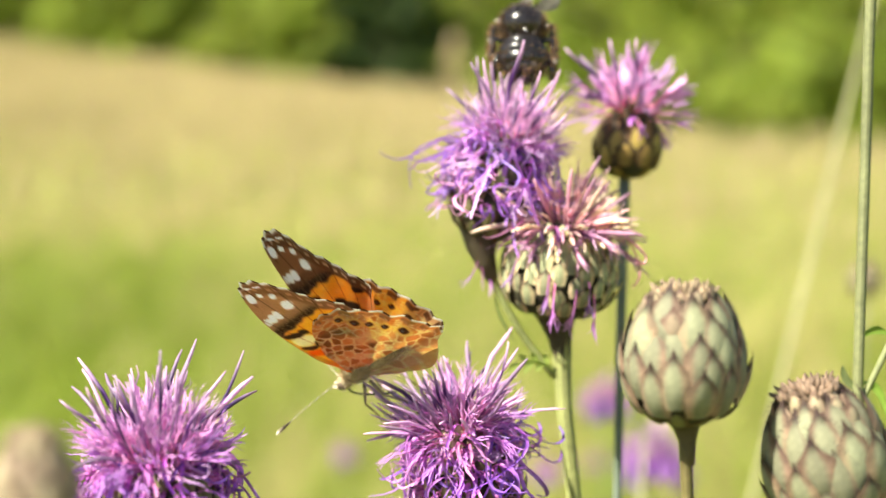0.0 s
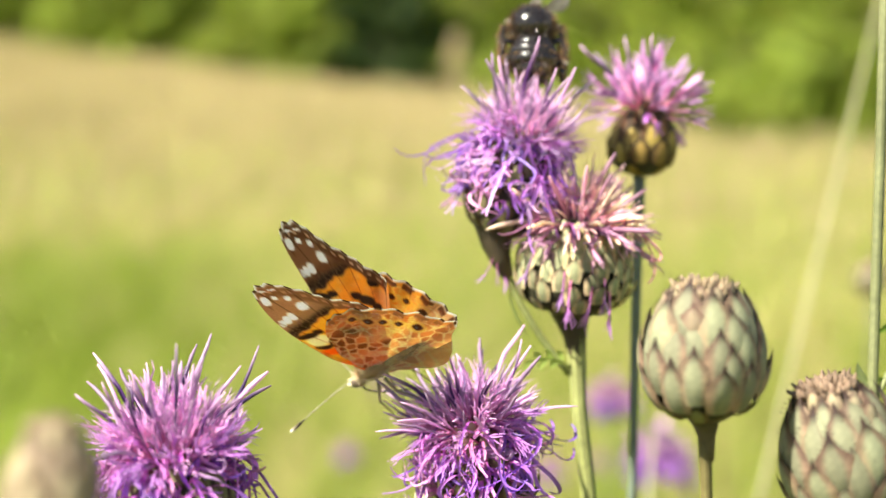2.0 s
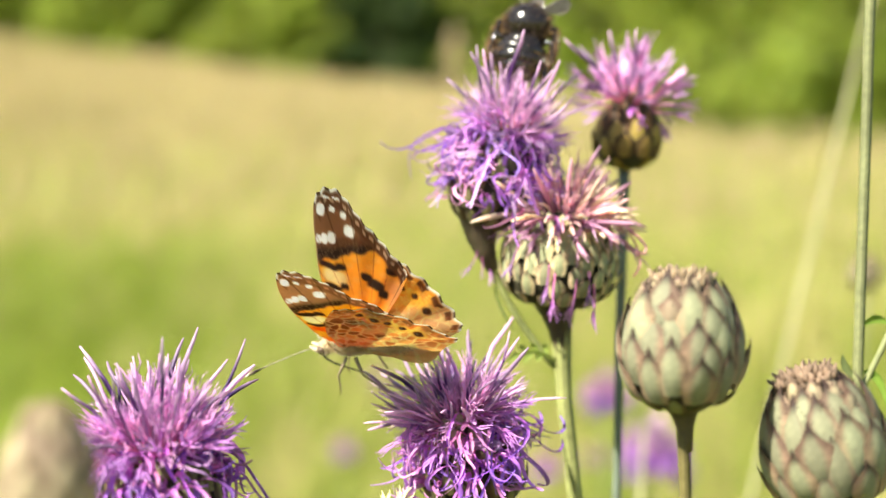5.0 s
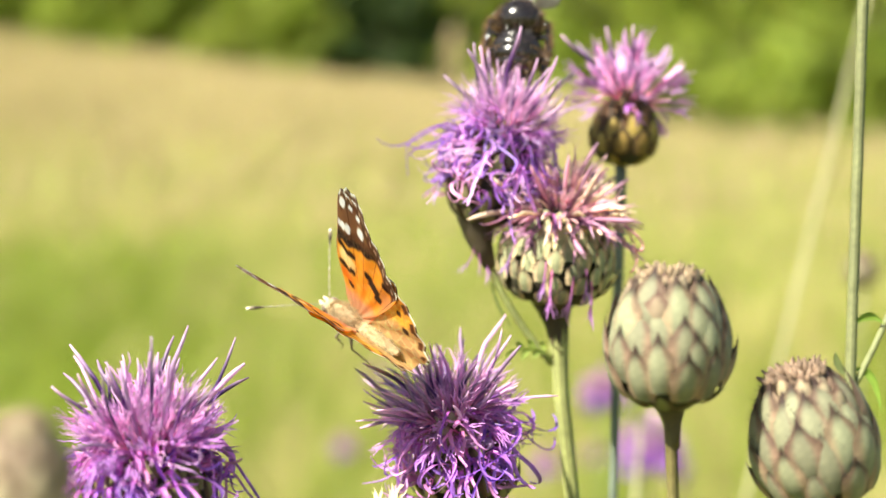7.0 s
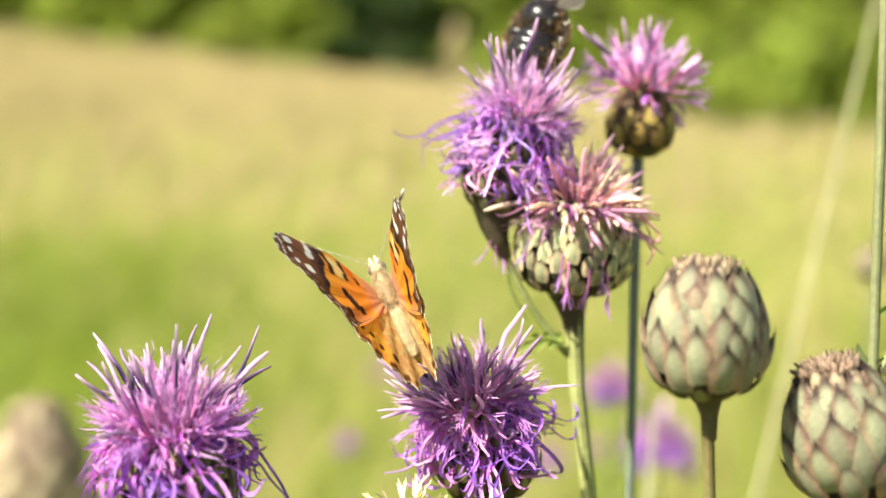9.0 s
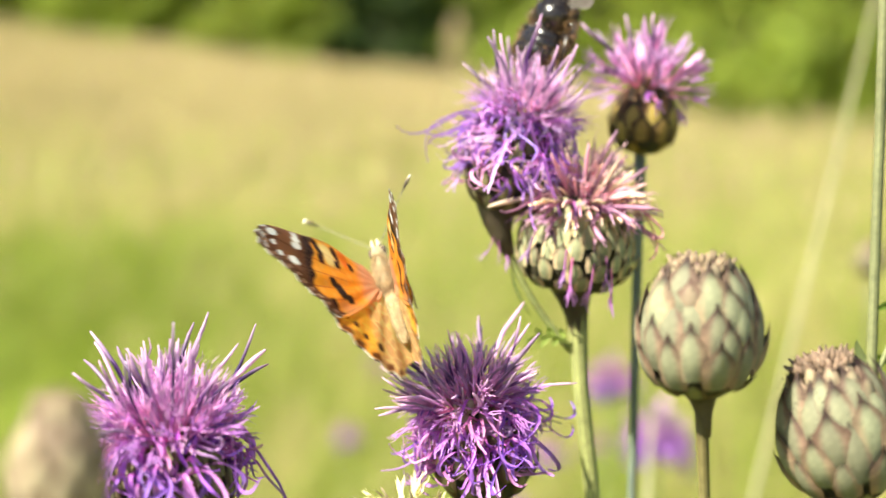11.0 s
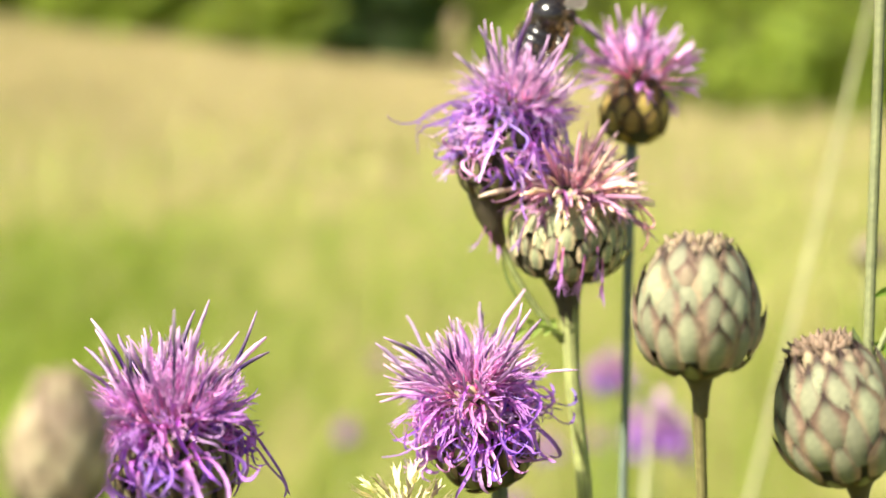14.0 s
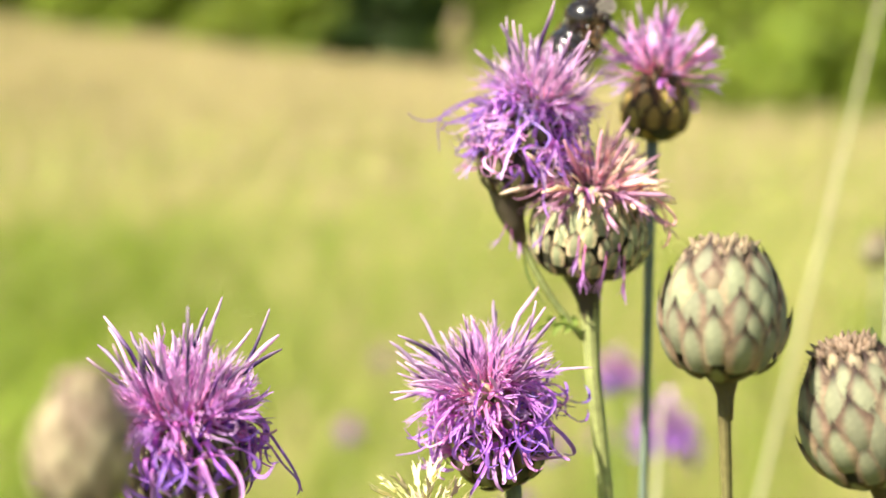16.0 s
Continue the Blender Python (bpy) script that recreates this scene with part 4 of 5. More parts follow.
def hind_colours(x, y, rim, knot, under, seed=3):
    n = len(x)
    r, phi = np.hypot(x, y - 1), np.degrees(np.arctan2(-x, y - 1))
    wav = 0.5 * np.sin(x * 1.9 + y * 1.1) + 0.5 * np.sin(y * 2.7 - x * 1.3)
    outer = ((knot > 3.3) & (knot < 10.3)).astype(float)
    if under:
        rng = np.random.default_rng(seed)
        cells = rng.random((150, 2)) * (26, 22) - (22, 2)
        tone = rng.random(150)
        d = np.hypot((x[:, None] - cells[:, 0]) * 0.85, (y[:, None] - cells[:, 1]) * 1.1)
        o = np.argsort(d, axis=1)[:, :2]
        d1, d2 = np.take_along_axis(d, o, 1).T
        t = tone[o[:, 0]]
        pal = np.array([(0.22, 0.13, 0.07), (0.40, 0.25, 0.13), (0.56, 0.39, 0.21), (0.66, 0.49, 0.29)])
        col = pal[np.clip((t * 4).astype(int), 0, 3)].astype(float)
        col = lay(col, 0.9 * (1 - soft(d2 - d1, 0.12, 0.50)), (0.93, 0.83, 0.62))
        col = lay(col, 0.32 * soft(r + 0.6 * wav, 11.5, 14.0), (0.84, 0.55, 0.27))
        fine = np.sin(x * 3.7 + 2.2 * np.sin(y * 2.3)) * np.sin(y * 4.1 + 1.7 * np.sin(x * 1.9))
        col = lay(col, 0.4 * soft(fine, 0.25, 0.55), (0.36, 0.20, 0.09))
        col = lay(col, 0.75 * dot(x, y, -7.6, 8.6, 2.4, 1.5, 0.45), (0.86, 0.72, 0.50))
        for cx, cy, s in EYESPOTS:
            col = lay(col, 0.8 * dot(x, y, cx, cy, 1.45 * s, 1.45 * s), (0.92, 0.66, 0.28))
            col = lay(col, dot(x, y, cx, cy, 0.82 * s, 0.82 * s), (0.13, 0.07, 0.045))
            col = lay(col, dot(x, y, cx + 0.2, cy, 0.3 * s, 0.3 * s), (0.20, 0.20, 0.24))
        col = lay(col, outer * soft(rim, 0.86, 0.89) * (1 - soft(rim, 0.905, 0.92)) * 0.6 * (np.sin(knot * 2 * math.pi * 1.15) > -0.6), (0.62, 0.44, 0.26))
        col = lay(col, outer * soft(rim, 0.915, 0.93), (0.58, 0.37, 0.18))
        col = lay(col, (1 - soft(y, 0.5, 3.6)) * 0.4, (0.86, 0.74, 0.55))
    else:
        col = np.tile((0.92, 0.41, 0.05), (n, 1)).astype(float)
        col = lay(col, 0.4 * soft(wav, 0, 0.6), (0.95, 0.58, 0.14))
        col = lay(col, 0.8 * (1 - soft(r + wav, 5, 8.5)), (0.60, 0.42, 0.22))
        col = lay(col, 0.95 * (1 - soft(y + 0.15 * x + 0.4 * wav, 4.4, 6.6)), (0.64, 0.46, 0.23))
        col = lay(col, dot(x, y, -4.2, 12.4, 2.0, 1.2, 0.4) * 0.6, (0.24, 0.13, 0.06))
        for cx, cy, s in EYESPOTS:
            k = 1.19
            col = lay(col, dot(x, y, cx, cy, 0.72 * s, 0.66 * s), (0.07, 0.035, 0.018))
            col = lay(col, dot(x, y, cx * k, 1 + (cy - 1) * k, 0.55, 0.45), (0.06, 0.03, 0.018))
        col = lay(col, outer * soft(rim, 0.88, 0.91) * (1 - soft(rim, 0.955, 0.965)) * (np.sin(knot * 2 * math.pi * 1.15) > -0.15), (0.06, 0.032, 0.02))
        vein = np.abs(((phi + 40) / 13.0) % 1 - 0.5)
        col = lay(col, 0.5 * (1 - soft(vein, 0.015, 0.05)) * soft(r, 9, 12), (0.16, 0.08, 0.03))
    col = lay(col, outer * soft(rim, 0.965, 0.98), (0.86, 0.82, 0.74))
    return lay(col, outer * soft(rim, 0.965, 0.98) * (np.sin(knot * 2 * math.pi * 1.15) > 0.5), (0.15, 0.10, 0.06))


def wing_mesh(name, outline, colours, side, scallop, depth=0.016):
    """Both faces of one wing, 0.12 mm apart, gently waved along the veins. side: 1 left, -1 right."""
    nb, nr = 200, 62
    edge, knot = curve_through(outline, nb)
    root = np.array((0.0, 1.0))
    lo, hi = scallop
    on = np.clip((knot - lo) / 0.6, 0, 1) * np.clip((hi - knot) / 0.6, 0, 1)
    edge = root + (edge - root) * (1 + depth * on * np.cos(knot * 2 * math.pi * 1.15))[:, None]
    rad = np.linspace(0, 1, nr + 1)[1:] ** 0.85
    xy = root + rad[:, None, None] * (edge - root)[None]
    x, y = xy[..., 0].ravel(), xy[..., 1].ravel()
    rim, kn = np.repeat(rad, nb), np.tile(knot, nr)
    ang = np.arctan2(x, y)
    z = 0.16 * np.sin(ang * 22) * rim + 0.010 * y * y * 0.12 - 0.25 * rim * np.sin(ang * 2)
    verts, faces, cols = [], [], []
    half = 0.06
    for s, under in ((1, False), (-1, True)):
        o = len(verts)
        verts += [tuple(v) for v in np.stack([x * MM, side * y * MM, (z + s * half * (1.02 - rim ** 8)) * MM], 1)]
        c = len(verts)
        verts.append((root[0] * MM, side * root[1] * MM, s * half * MM))
        cols.append(np.concatenate([colours(x, y, rim, kn, under), colours(root[:1], root[1:], np.zeros(1), np.zeros(1), under)]))
        flip = (s * side) > 0
        for j in range(nr - 1):
            for i in range(nb):
                a, b = o + j * nb + i, o + j * nb + (i + 1) % nb
                q = (a, b, b + nb, a + nb)
                faces.append(q if flip else q[::-1])
        for i in range(nb):
            q = (c, o + (i + 1) % nb, o + i)
            faces.append(q if flip else q[::-1])
    both = np.clip(1.9 * cols[0] ** 0.25 * cols[1] * (1.0, 0.80, 0.66), 0, 0.95) ** 0.85
    return mesh_of(name, verts, faces, np.concatenate(cols), True, M_WING, np.concatenate([both, both]))


def fur(g, centre, rx, ry, rz, count, length, colour, rng, lean=(-0.6, 0, 0.2), thick=0.045):
    """Fine hairs on a rounded body."""
    for i in range(count):
        q = rng.normal(size=3)
        q /= np.linalg.norm(q)
        p = np.array(centre) + q * (rx, ry, rz)
        n = q / np.array((rx, ry, rz))
        n /= np.linalg.norm(n)
        d = n + np.array(lean) + rng.normal(size=3) * 0.25
        d /= np.linalg.norm(d)
        w = np.cross(d, rng.normal(size=3))
        w = w / np.linalg.norm(w) * length * thick
        e = p + d * length * (0.6 + 0.6 * rng.random())
        g.add([p - w, p + w, e], [(0, 1, 2)], np.array(colour) * (0.7 + 0.6 * rng.random()))


def build_butterfly():
    rng = np.random.default_rng(77)
    b = thing("butterfly", (0, 0, 0), "orange, black and white painted butterfly with mottled brown underwings", "butterfly")
    b.scale = (1.018, 1.018, 1.018)
    tan, grey = (0.42, 0.33, 0.20), (0.44, 0.36, 0.25)
    g = Geo()
    g.ball((1.2 * MM, 0, 1.1 * MM), 4.2 * MM, 1.7 * MM, 2.1 * MM, 24, 16, tan, 0.03)
    fur(g, (1.2 * MM, 0, 1.1 * MM), 4.1 * MM, 1.6 * MM, 2.0 * MM, 3600, 1.2 * MM, (0.54, 0.40, 0.23), rng, (-0.9, 0, 0.2), 0.03)
    fur(g, (1.2 * MM, 0, 0.25 * MM), 3.6 * MM, 1.3 * MM, 1.6 * MM, 1600, 0.8 * MM, (0.78, 0.74, 0.66), rng, (-0.6, 0, -0.5), 0.03)
    part("thorax", g.mesh("thorax", M_FUR), b)
    g = Geo()
    xs = [-2.2, -3.5, -5, -7, -9, -11, -12.6, -13.6]
    rs = [1.2, 1.35, 1.4, 1.35, 1.2, 1.0, 0.7, 0.3]
    pts, rad, cc = [], [], []
    for i in range(len(xs) - 1):
        for k in range(4):
            t = k / 4
            pts.append((MM * (xs[i] + (xs[i + 1] - xs[i]) * t), 0, 0.6 * MM))
            rad.append(MM * (rs[i] + (rs[i + 1] - rs[i]) * t) * (1.0 - 0.05 * (k == 0)))
            cc.append(np.array((0.46, 0.35, 0.20)) * (0.8 if k == 0 else 1.0))
    g.tube(pts, rad, 18, cc)
    fur(g, (-7 * MM, 0, 0.6 * MM), 5.5 * MM, 1.2 * MM, 1.3 * MM, 2600, 1.1 * MM, (0.50, 0.39, 0.24), rng, (-1.0, 0, 0), 0.03)
    part("abdomen", g.mesh("abdomen", M_FUR), b)
    g = Geo()
    g.ball((6.4 * MM, 0, 0.3 * MM), 1.35 * MM, 1.5 * MM, 1.35 * MM, 16, 12, tan, 0.03)
    fur(g, (6.4 * MM, 0, 0.3 * MM), 1.3 * MM, 1.4 * MM, 1.3 * MM, 260, 0.9 * MM, grey, rng, (0.2, 0, 0.1))
    for s in (-1, 1):
        g.tube([(7.0 * MM, s * 0.5 * MM, -0.3 * MM), (8.2 * MM, s * 0.55 * MM, 0.2 * MM), (9.2 * MM, s * 0.5 * MM, 1.0 * MM)], [0.4 * MM, 0.5 * MM, 0.12 * MM], 7, (0.62, 0.52, 0.36))
    head = part("head", g.mesh("head", M_FUR), b)
    for s in (-1, 1):
        g = Geo()
        g.ball((6.7 * MM, s * 1.1 * MM, 0.5 * MM), 0.85 * MM, 0.65 * MM, 0.9 * MM, 14, 10, (0.16, 0.11, 0.08))
        part("eye", g.mesh("eye", M_SHELL), head)
        g = Geo()
        tip = Vector((16.5, s * 10.5, 4.8)) * MM
        a = Vector((7.2, s * 0.6, 1.2)) * MM
        pts = bezier(a, a.lerp(tip, 0.33) + Vector((0, 0, 0.4 * MM)), a.lerp(tip, 0.66) + Vector((0, 0, 0.3 * MM)), tip, 16)
        cols = [np.array((0.50, 0.44, 0.36)) * (1.0 if i % 2 else 0.4) for i in range(13)] + [(0.05, 0.035, 0.03), (0.05, 0.035, 0.03), (0.25, 0.2, 0.14), (0.9, 0.86, 0.72)]
        g.tube(pts, [0.075 * MM] * 13 + [0.2 * MM, 0.32 * MM, 0.34 * MM, 0.2 * MM], 7, cols)
        part("antenna", g.mesh("antenna", M_FUR), b, label="thin banded antenna with a pale club")
    g = Geo()
    g.tube(bezier((0, 0, 0), (2.4 * MM, 0, 0.6 * MM), (3.2 * MM, 0, -1.2 * MM), (2.4 * MM, 0.2 * MM, -9.0 * MM), 14), [0.17 * MM] * 14 + [0.06 * MM], 6, (0.05, 0.035, 0.03))
    proboscis = part("proboscis", g.mesh("proboscis", M_SHELL), b, label="dark curved proboscis")
    for s in (-1, 1):
        for k, (x0, kx, fx) in enumerate(((2.6, 4.6, 6.4), (0.8, -0.4, -1.6))):
            g = Geo()
            p0, p1, p2 = Vector((x0, s * 1.1, -1.6)) * MM, Vector((kx, s * 3.0, -4.0)) * MM, Vector((fx, s * 2.2, -8.2)) * MM
            g.tube([p0, p0.lerp(p1, 0.5), p1, p1.lerp(p2, 0.5), p2, p2 + Vector((0.6 * MM, s * 0.3 * MM, -1.6 * MM))], [0.34 * MM, 0.32 * MM, 0.2 * MM, 0.17 * MM, 0.13 * MM, 0.1 * MM], 6, (0.32, 0.25, 0.17))
            part("leg", g.mesh("leg", M_FUR), b)
    wings = {}
    for key, side in (("left", 1), ("right", -1)):
        h = part("hindwing", wing_mesh("hindwing", HIND, hind_colours, side, (3.3, 10.2)), b, label="scalloped orange hindwing with dark spots, mottled below")
        f = part("forewing", wing_mesh("forewing", FORE, fore_colours, side, (4.8, 12.2), 0.010), b, label="orange forewing with a black tip and white spots")
        wings[key] = (f, h)
    return b, wings, proboscis


# ---- bee ----
def build_bee():
    BU = 0.92 * MM
    rng = np.random.default_rng(8)
    b = thing("bee", (0, 0, 0), "glossy black bee with brownish hairs feeding on a flower", "bee")
    black, brown, dusky = (0.016, 0.012, 0.011), (0.20, 0.11, 0.05), (0.06, 0.035, 0.022)
    # the abdomen hangs down towards the front, thorax above it
    g = Geo()
    for i in range(5):
        t = i / 4
        r = (4.0, 4.9, 5.0, 4.2, 2.6)[i] * BU
        g.ball((0, (-1.2 - 2.6 * t) * BU, (-2.0 - 6.5 * t) * BU), r * 1.08, r * 0.95, r * 0.62, 26, 14, black, 0.01, Matrix.Rotation(-0.35, 3, 'X'))
        if i:
            fur(g, (0, (-1.2 - 2.6 * t) * BU, (-2.0 - 6.5 * t) * BU), r * 1.06, r * 0.93, r * 0.55, 420, 1.5 * BU, brown if i % 2 else dusky, rng, (0, -0.2, -0.7), 0.07)
    part("abdomen", g.mesh("abdomen", M_SHELL), b, label="shiny black banded abdomen")
    g = Geo()
    g.ball((0, 0.4 * BU, 2.6 * BU), 4.5 * BU, 4.1 * BU, 3.9 * BU, 28, 18, black, 0.01)
    fur(g, (0, 0.9 * BU, 2.4 * BU), 4.5 * BU, 4.0 * BU, 3.8 * BU, 1500, 1.7 * BU, dusky, rng, (0, 0.3, -0.5), 0.07)
    fur(g, (-3.4 * BU, 0.4 * BU, 1.6 * BU), 1.0 * BU, 1.4 * BU, 2.2 * BU, 300, 1.8 * BU, (0.24, 0.14, 0.06), rng, (-0.6, -0.2, 0), 0.09)
    fur(g, (3.4 * BU, 0.4 * BU, 1.6 * BU), 1.0 * BU, 1.4 * BU, 2.2 * BU, 300, 1.8 * BU, (0.24, 0.14, 0.06), rng, (0.6, -0.2, 0), 0.09)
    part("thorax", g.mesh("thorax", M_SHELL), b, label="rounded glossy thorax with brown hairs")
    g = Geo()
    g.ball((0, 3.4 * BU, 4.6 * BU), 2.7 * BU, 1.9 * BU, 2.3 * BU, 18, 12, black, 0.02)
    fur(g, (0, 3.4 * BU, 4.6 * BU), 2.6 * BU, 1.8 * BU, 2.2 * BU, 150, 1.0 * BU, brown, rng, (0, 0, 0.2), 0.09)
    part("head", g.mesh("head", M_SHELL), b)
    for s in (-1, 1):
        g = Geo()
        root = Vector((s * 2.2, 1.0, 5.4)) * BU
        tip = root + (Vector((6.0, 2.0, 1.6)) if s > 0 else Vector((4.5, 3.5, 1.2))) * BU
        out, _ = curve_through([(0, 0), (0.45, 0.30), (0.85, 0.34), (1.0, 0.1), (0.8, -0.16), (0.4, -0.14)], 28)
        d = tip - root
        w = d.cross(Vector((0, 1, 0.4))).normalized() * d.length
        g.add([root + d * p[0] + w * p[1] + Vector((0, 0.12 * BU * math.sin(7 * p[0]), 0)) for p in out], [tuple(range(28))], (0.42, 0.36, 0.30))
        part("wing", g.mesh("wing", M_BEEWING, False), b, label="pale smoky wing")
        for k, (kx, ky, kz, fx, fy, fz) in enumerate(((5.9, 1.0, 2.2, 6.6, -0.6, -3.6), (6.2, -1.0, -0.8, 6.9, -2.4, -7.0), (5.6, -3.0, -4.5, 6.2, -4.0, -10.0))):
            g = Geo()
            p0, p1, p2 = Vector((s * 3.2, 0, 0.5 - 1.6 * k)) * BU, Vector((s * kx, ky, kz)) * BU, Vector((s * fx, fy, fz)) * BU
            g.tube([p0, p0.lerp(p1, 0.5), p1, p1.lerp(p2, 0.5), p2], [0.75 * BU, 0.8 * BU, 0.62 * BU, 0.7 * BU, 0.25 * BU], 8, black)
            fur(g, tuple(p1.lerp(p2, 0.4)), 0.7 * BU, 0.7 * BU, 2.4 * BU, 220, 1.2 * BU, (0.20, 0.11, 0.05), rng, (s * 0.4, 0, -0.4), 0.09)
            part("leg", g.mesh("leg", M_SHELL), b)
    return b


build_ground()
build_distance()
meadow("meadow_grass", 95000, 1.2, 9, 0.42, 0.34, 0.0055, 1, "sunlit green and yellow meadow grass", 0.10)
meadow("dry_grass", 52000, 7, 46, 0.40, 0.36, 0.012, 2, "tall dry straw-coloured meadow grass with seed heads", 0.35)
meadow("side_grass", 150000, 0.08, 18, math.pi, 0.36, 0.022, 3, "green and yellow meadow grass around", 0.1)
PLANTS = build_knapweeds()
build_stalks()
BUTTERFLY, WINGS, PROBOSCIS = build_butterfly()
BEE = build_bee()


# ---- what moves ----
def sway(x, y, across, up, tall=0.95):
    """A plant rooted at (x, y), its head moved by millimetres across and up."""
    return pose(x, y, up * MM, 0, math.degrees(across * MM / tall), 0)


def wing(side, lift, sweep):
    """A wing on its hinge: lifted from the spread position and swept back, in degrees. side: 1 left, -1 right."""
    return pose(0, side * 0.9 * MM, 0.3 * MM, side * lift, 0, 0) @ pose(0, 0, 0, 0, 0, side * sweep)


def motions():
    walk(PLANTS["lf"], [(0, sway(-0.0446, 0.2559, 0.00, -0.00)), (0.5, sway(-0.0446, 0.2559, -0.08, 0.13)), (1, sway(-0.0446, 0.2559, -0.12, 0.30)), (1.5, sway(-0.0446, 0.2559, -0.18, 0.36)), (2, sway(-0.0446, 0.2559, -0.27, 0.27)), (2.5, sway(-0.0446, 0.2559, -0.31, 0.25)), (3, sway(-0.0446, 0.2559, -0.28, 0.37)), (3.5, sway(-0.0446, 0.2559, -0.04, 0.27)), (4, sway(-0.0446, 0.2559, 0.27, 0.15)), (6.5, sway(-0.0446, 0.2559, 0.32, -0.14)), (7, sway(-0.0446, 0.2559, 0.04, -0.18)), (7.5, sway(-0.0446, 0.2559, -0.05, -0.03)), (8, sway(-0.0446, 0.2559, -0.02, -0.03)), (8.5, sway(-0.0446, 0.2559, 0.02, 0.20)), (9, sway(-0.0446, 0.2559, -0.33, 0.18)), (11.5, sway(-0.0446, 0.2559, -0.57, -0.00)), (12, sway(-0.0446, 0.2559, -0.22, -0.02)), (12.5, sway(-0.0446, 0.2559, 0.08, -0.04)), (13, sway(-0.0446, 0.2559, 0.21, -0.04)), (13.5, sway(-0.0446, 0.2559, 0.22, -0.09)), (14, sway(-0.0446, 0.2559, 0.22, -0.24)), (14.5, sway(-0.0446, 0.2559, 0.02, -0.17)), (15, sway(-0.0446, 0.2559, -0.46, -0.08)), (15.5, sway(-0.0446, 0.2559, -0.93, -0.10)), (16, sway(-0.0446, 0.2559, -1.10, -0.03))])
    walk(PLANTS["bf"], [(0, sway(0.0026, 0.2930, 0.00, -0.00)), (0.5, sway(0.0026, 0.2930, -0.05, 0.03)), (1, sway(0.0026, 0.2930, -0.12, -0.06)), (1.5, sway(0.0026, 0.2930, -0.24, 0.01)), (2, sway(0.0026, 0.2930, -0.42, -0.13)), (2.5, sway(0.0026, 0.2930, -0.28, -0.01)), (3, sway(0.0026, 0.2930, -0.31, -0.06)), (3.5, sway(0.0026, 0.2930, -0.09, 0.06)), (4, sway(0.0026, 0.2930, 0.11, -0.06)), (6.5, sway(0.0026, 0.2930, 0.22, 0.03)), (7, sway(0.0026, 0.2930, 0.14, -0.16)), (7.5, sway(0.0026, 0.2930, 0.01, -0.07)), (8, sway(0.0026, 0.2930, 0.08, -0.05)), (8.5, sway(0.0026, 0.2930, -0.04, -0.03)), (9, sway(0.0026, 0.2930, -0.20, 0.07)), (11.5, sway(0.0026, 0.2930, -0.42, -0.14)), (12, sway(0.0026, 0.2930, -0.07, -0.12)), (12.5, sway(0.0026, 0.2930, 0.30, -0.05)), (13, sway(0.0026, 0.2930, 0.42, 0.05)), (13.5, sway(0.0026, 0.2930, 0.43, 0.04)), (14, sway(0.0026, 0.2930, 0.44, -0.02)), (14.5, sway(0.0026, 0.2930, 0.32, 0.08)), (15, sway(0.0026, 0.2930, -0.10, 0.08)), (15.5, sway(0.0026, 0.2930, -0.44, 0.03)), (16, sway(0.0026, 0.2930, -0.47, 0.16))])
    walk(PLANTS["cl"], [(0, sway(0.0224, 0.3152, 0.00, -0.00)), (0.5, sway(0.0224, 0.3152, -0.09, -0.02)), (1, sway(0.0224, 0.3152, -0.08, -0.03)), (1.5, sway(0.0224, 0.3152, 0.03, -0.01)), (2, sway(0.0224, 0.3152, 0.13, -0.00)), (2.5, sway(0.0224, 0.3152, 0.00, -0.04)), (3, sway(0.0224, 0.3152, -0.11, -0.09)), (3.5, sway(0.0224, 0.3152, -0.33, -0.01)), (4, sway(0.0224, 0.3152, -0.44, -0.09)), (6.5, sway(0.0224, 0.3152, 0.81, -0.09)), (7, sway(0.0224, 0.3152, 0.77, -0.05)), (7.5, sway(0.0224, 0.3152, 0.55, -0.18)), (8, sway(0.0224, 0.3152, 0.08, -0.13)), (8.5, sway(0.0224, 0.3152, -0.18, -0.08)), (9, sway(0.0224, 0.3152, -0.29, -0.05)), (11.5, sway(0.0224, 0.3152, 0.72, 0.04)), (12, sway(0.0224, 0.3152, 0.41, -0.19)), (12.5, sway(0.0224, 0.3152, -0.11, -0.34)), (13, sway(0.0224, 0.3152, -0.40, -0.44)), (13.5, sway(0.0224, 0.3152, -0.48, -0.48)), (14, sway(0.0224, 0.3152, -0.38, -0.42)), (14.5, sway(0.0224, 0.3152, -0.13, -0.38)), (15, sway(0.0224, 0.3152, 0.15, -0.23)), (15.5, sway(0.0224, 0.3152, 0.23, -0.04)), (16, sway(0.0224, 0.3152, 0.21, -0.14))])
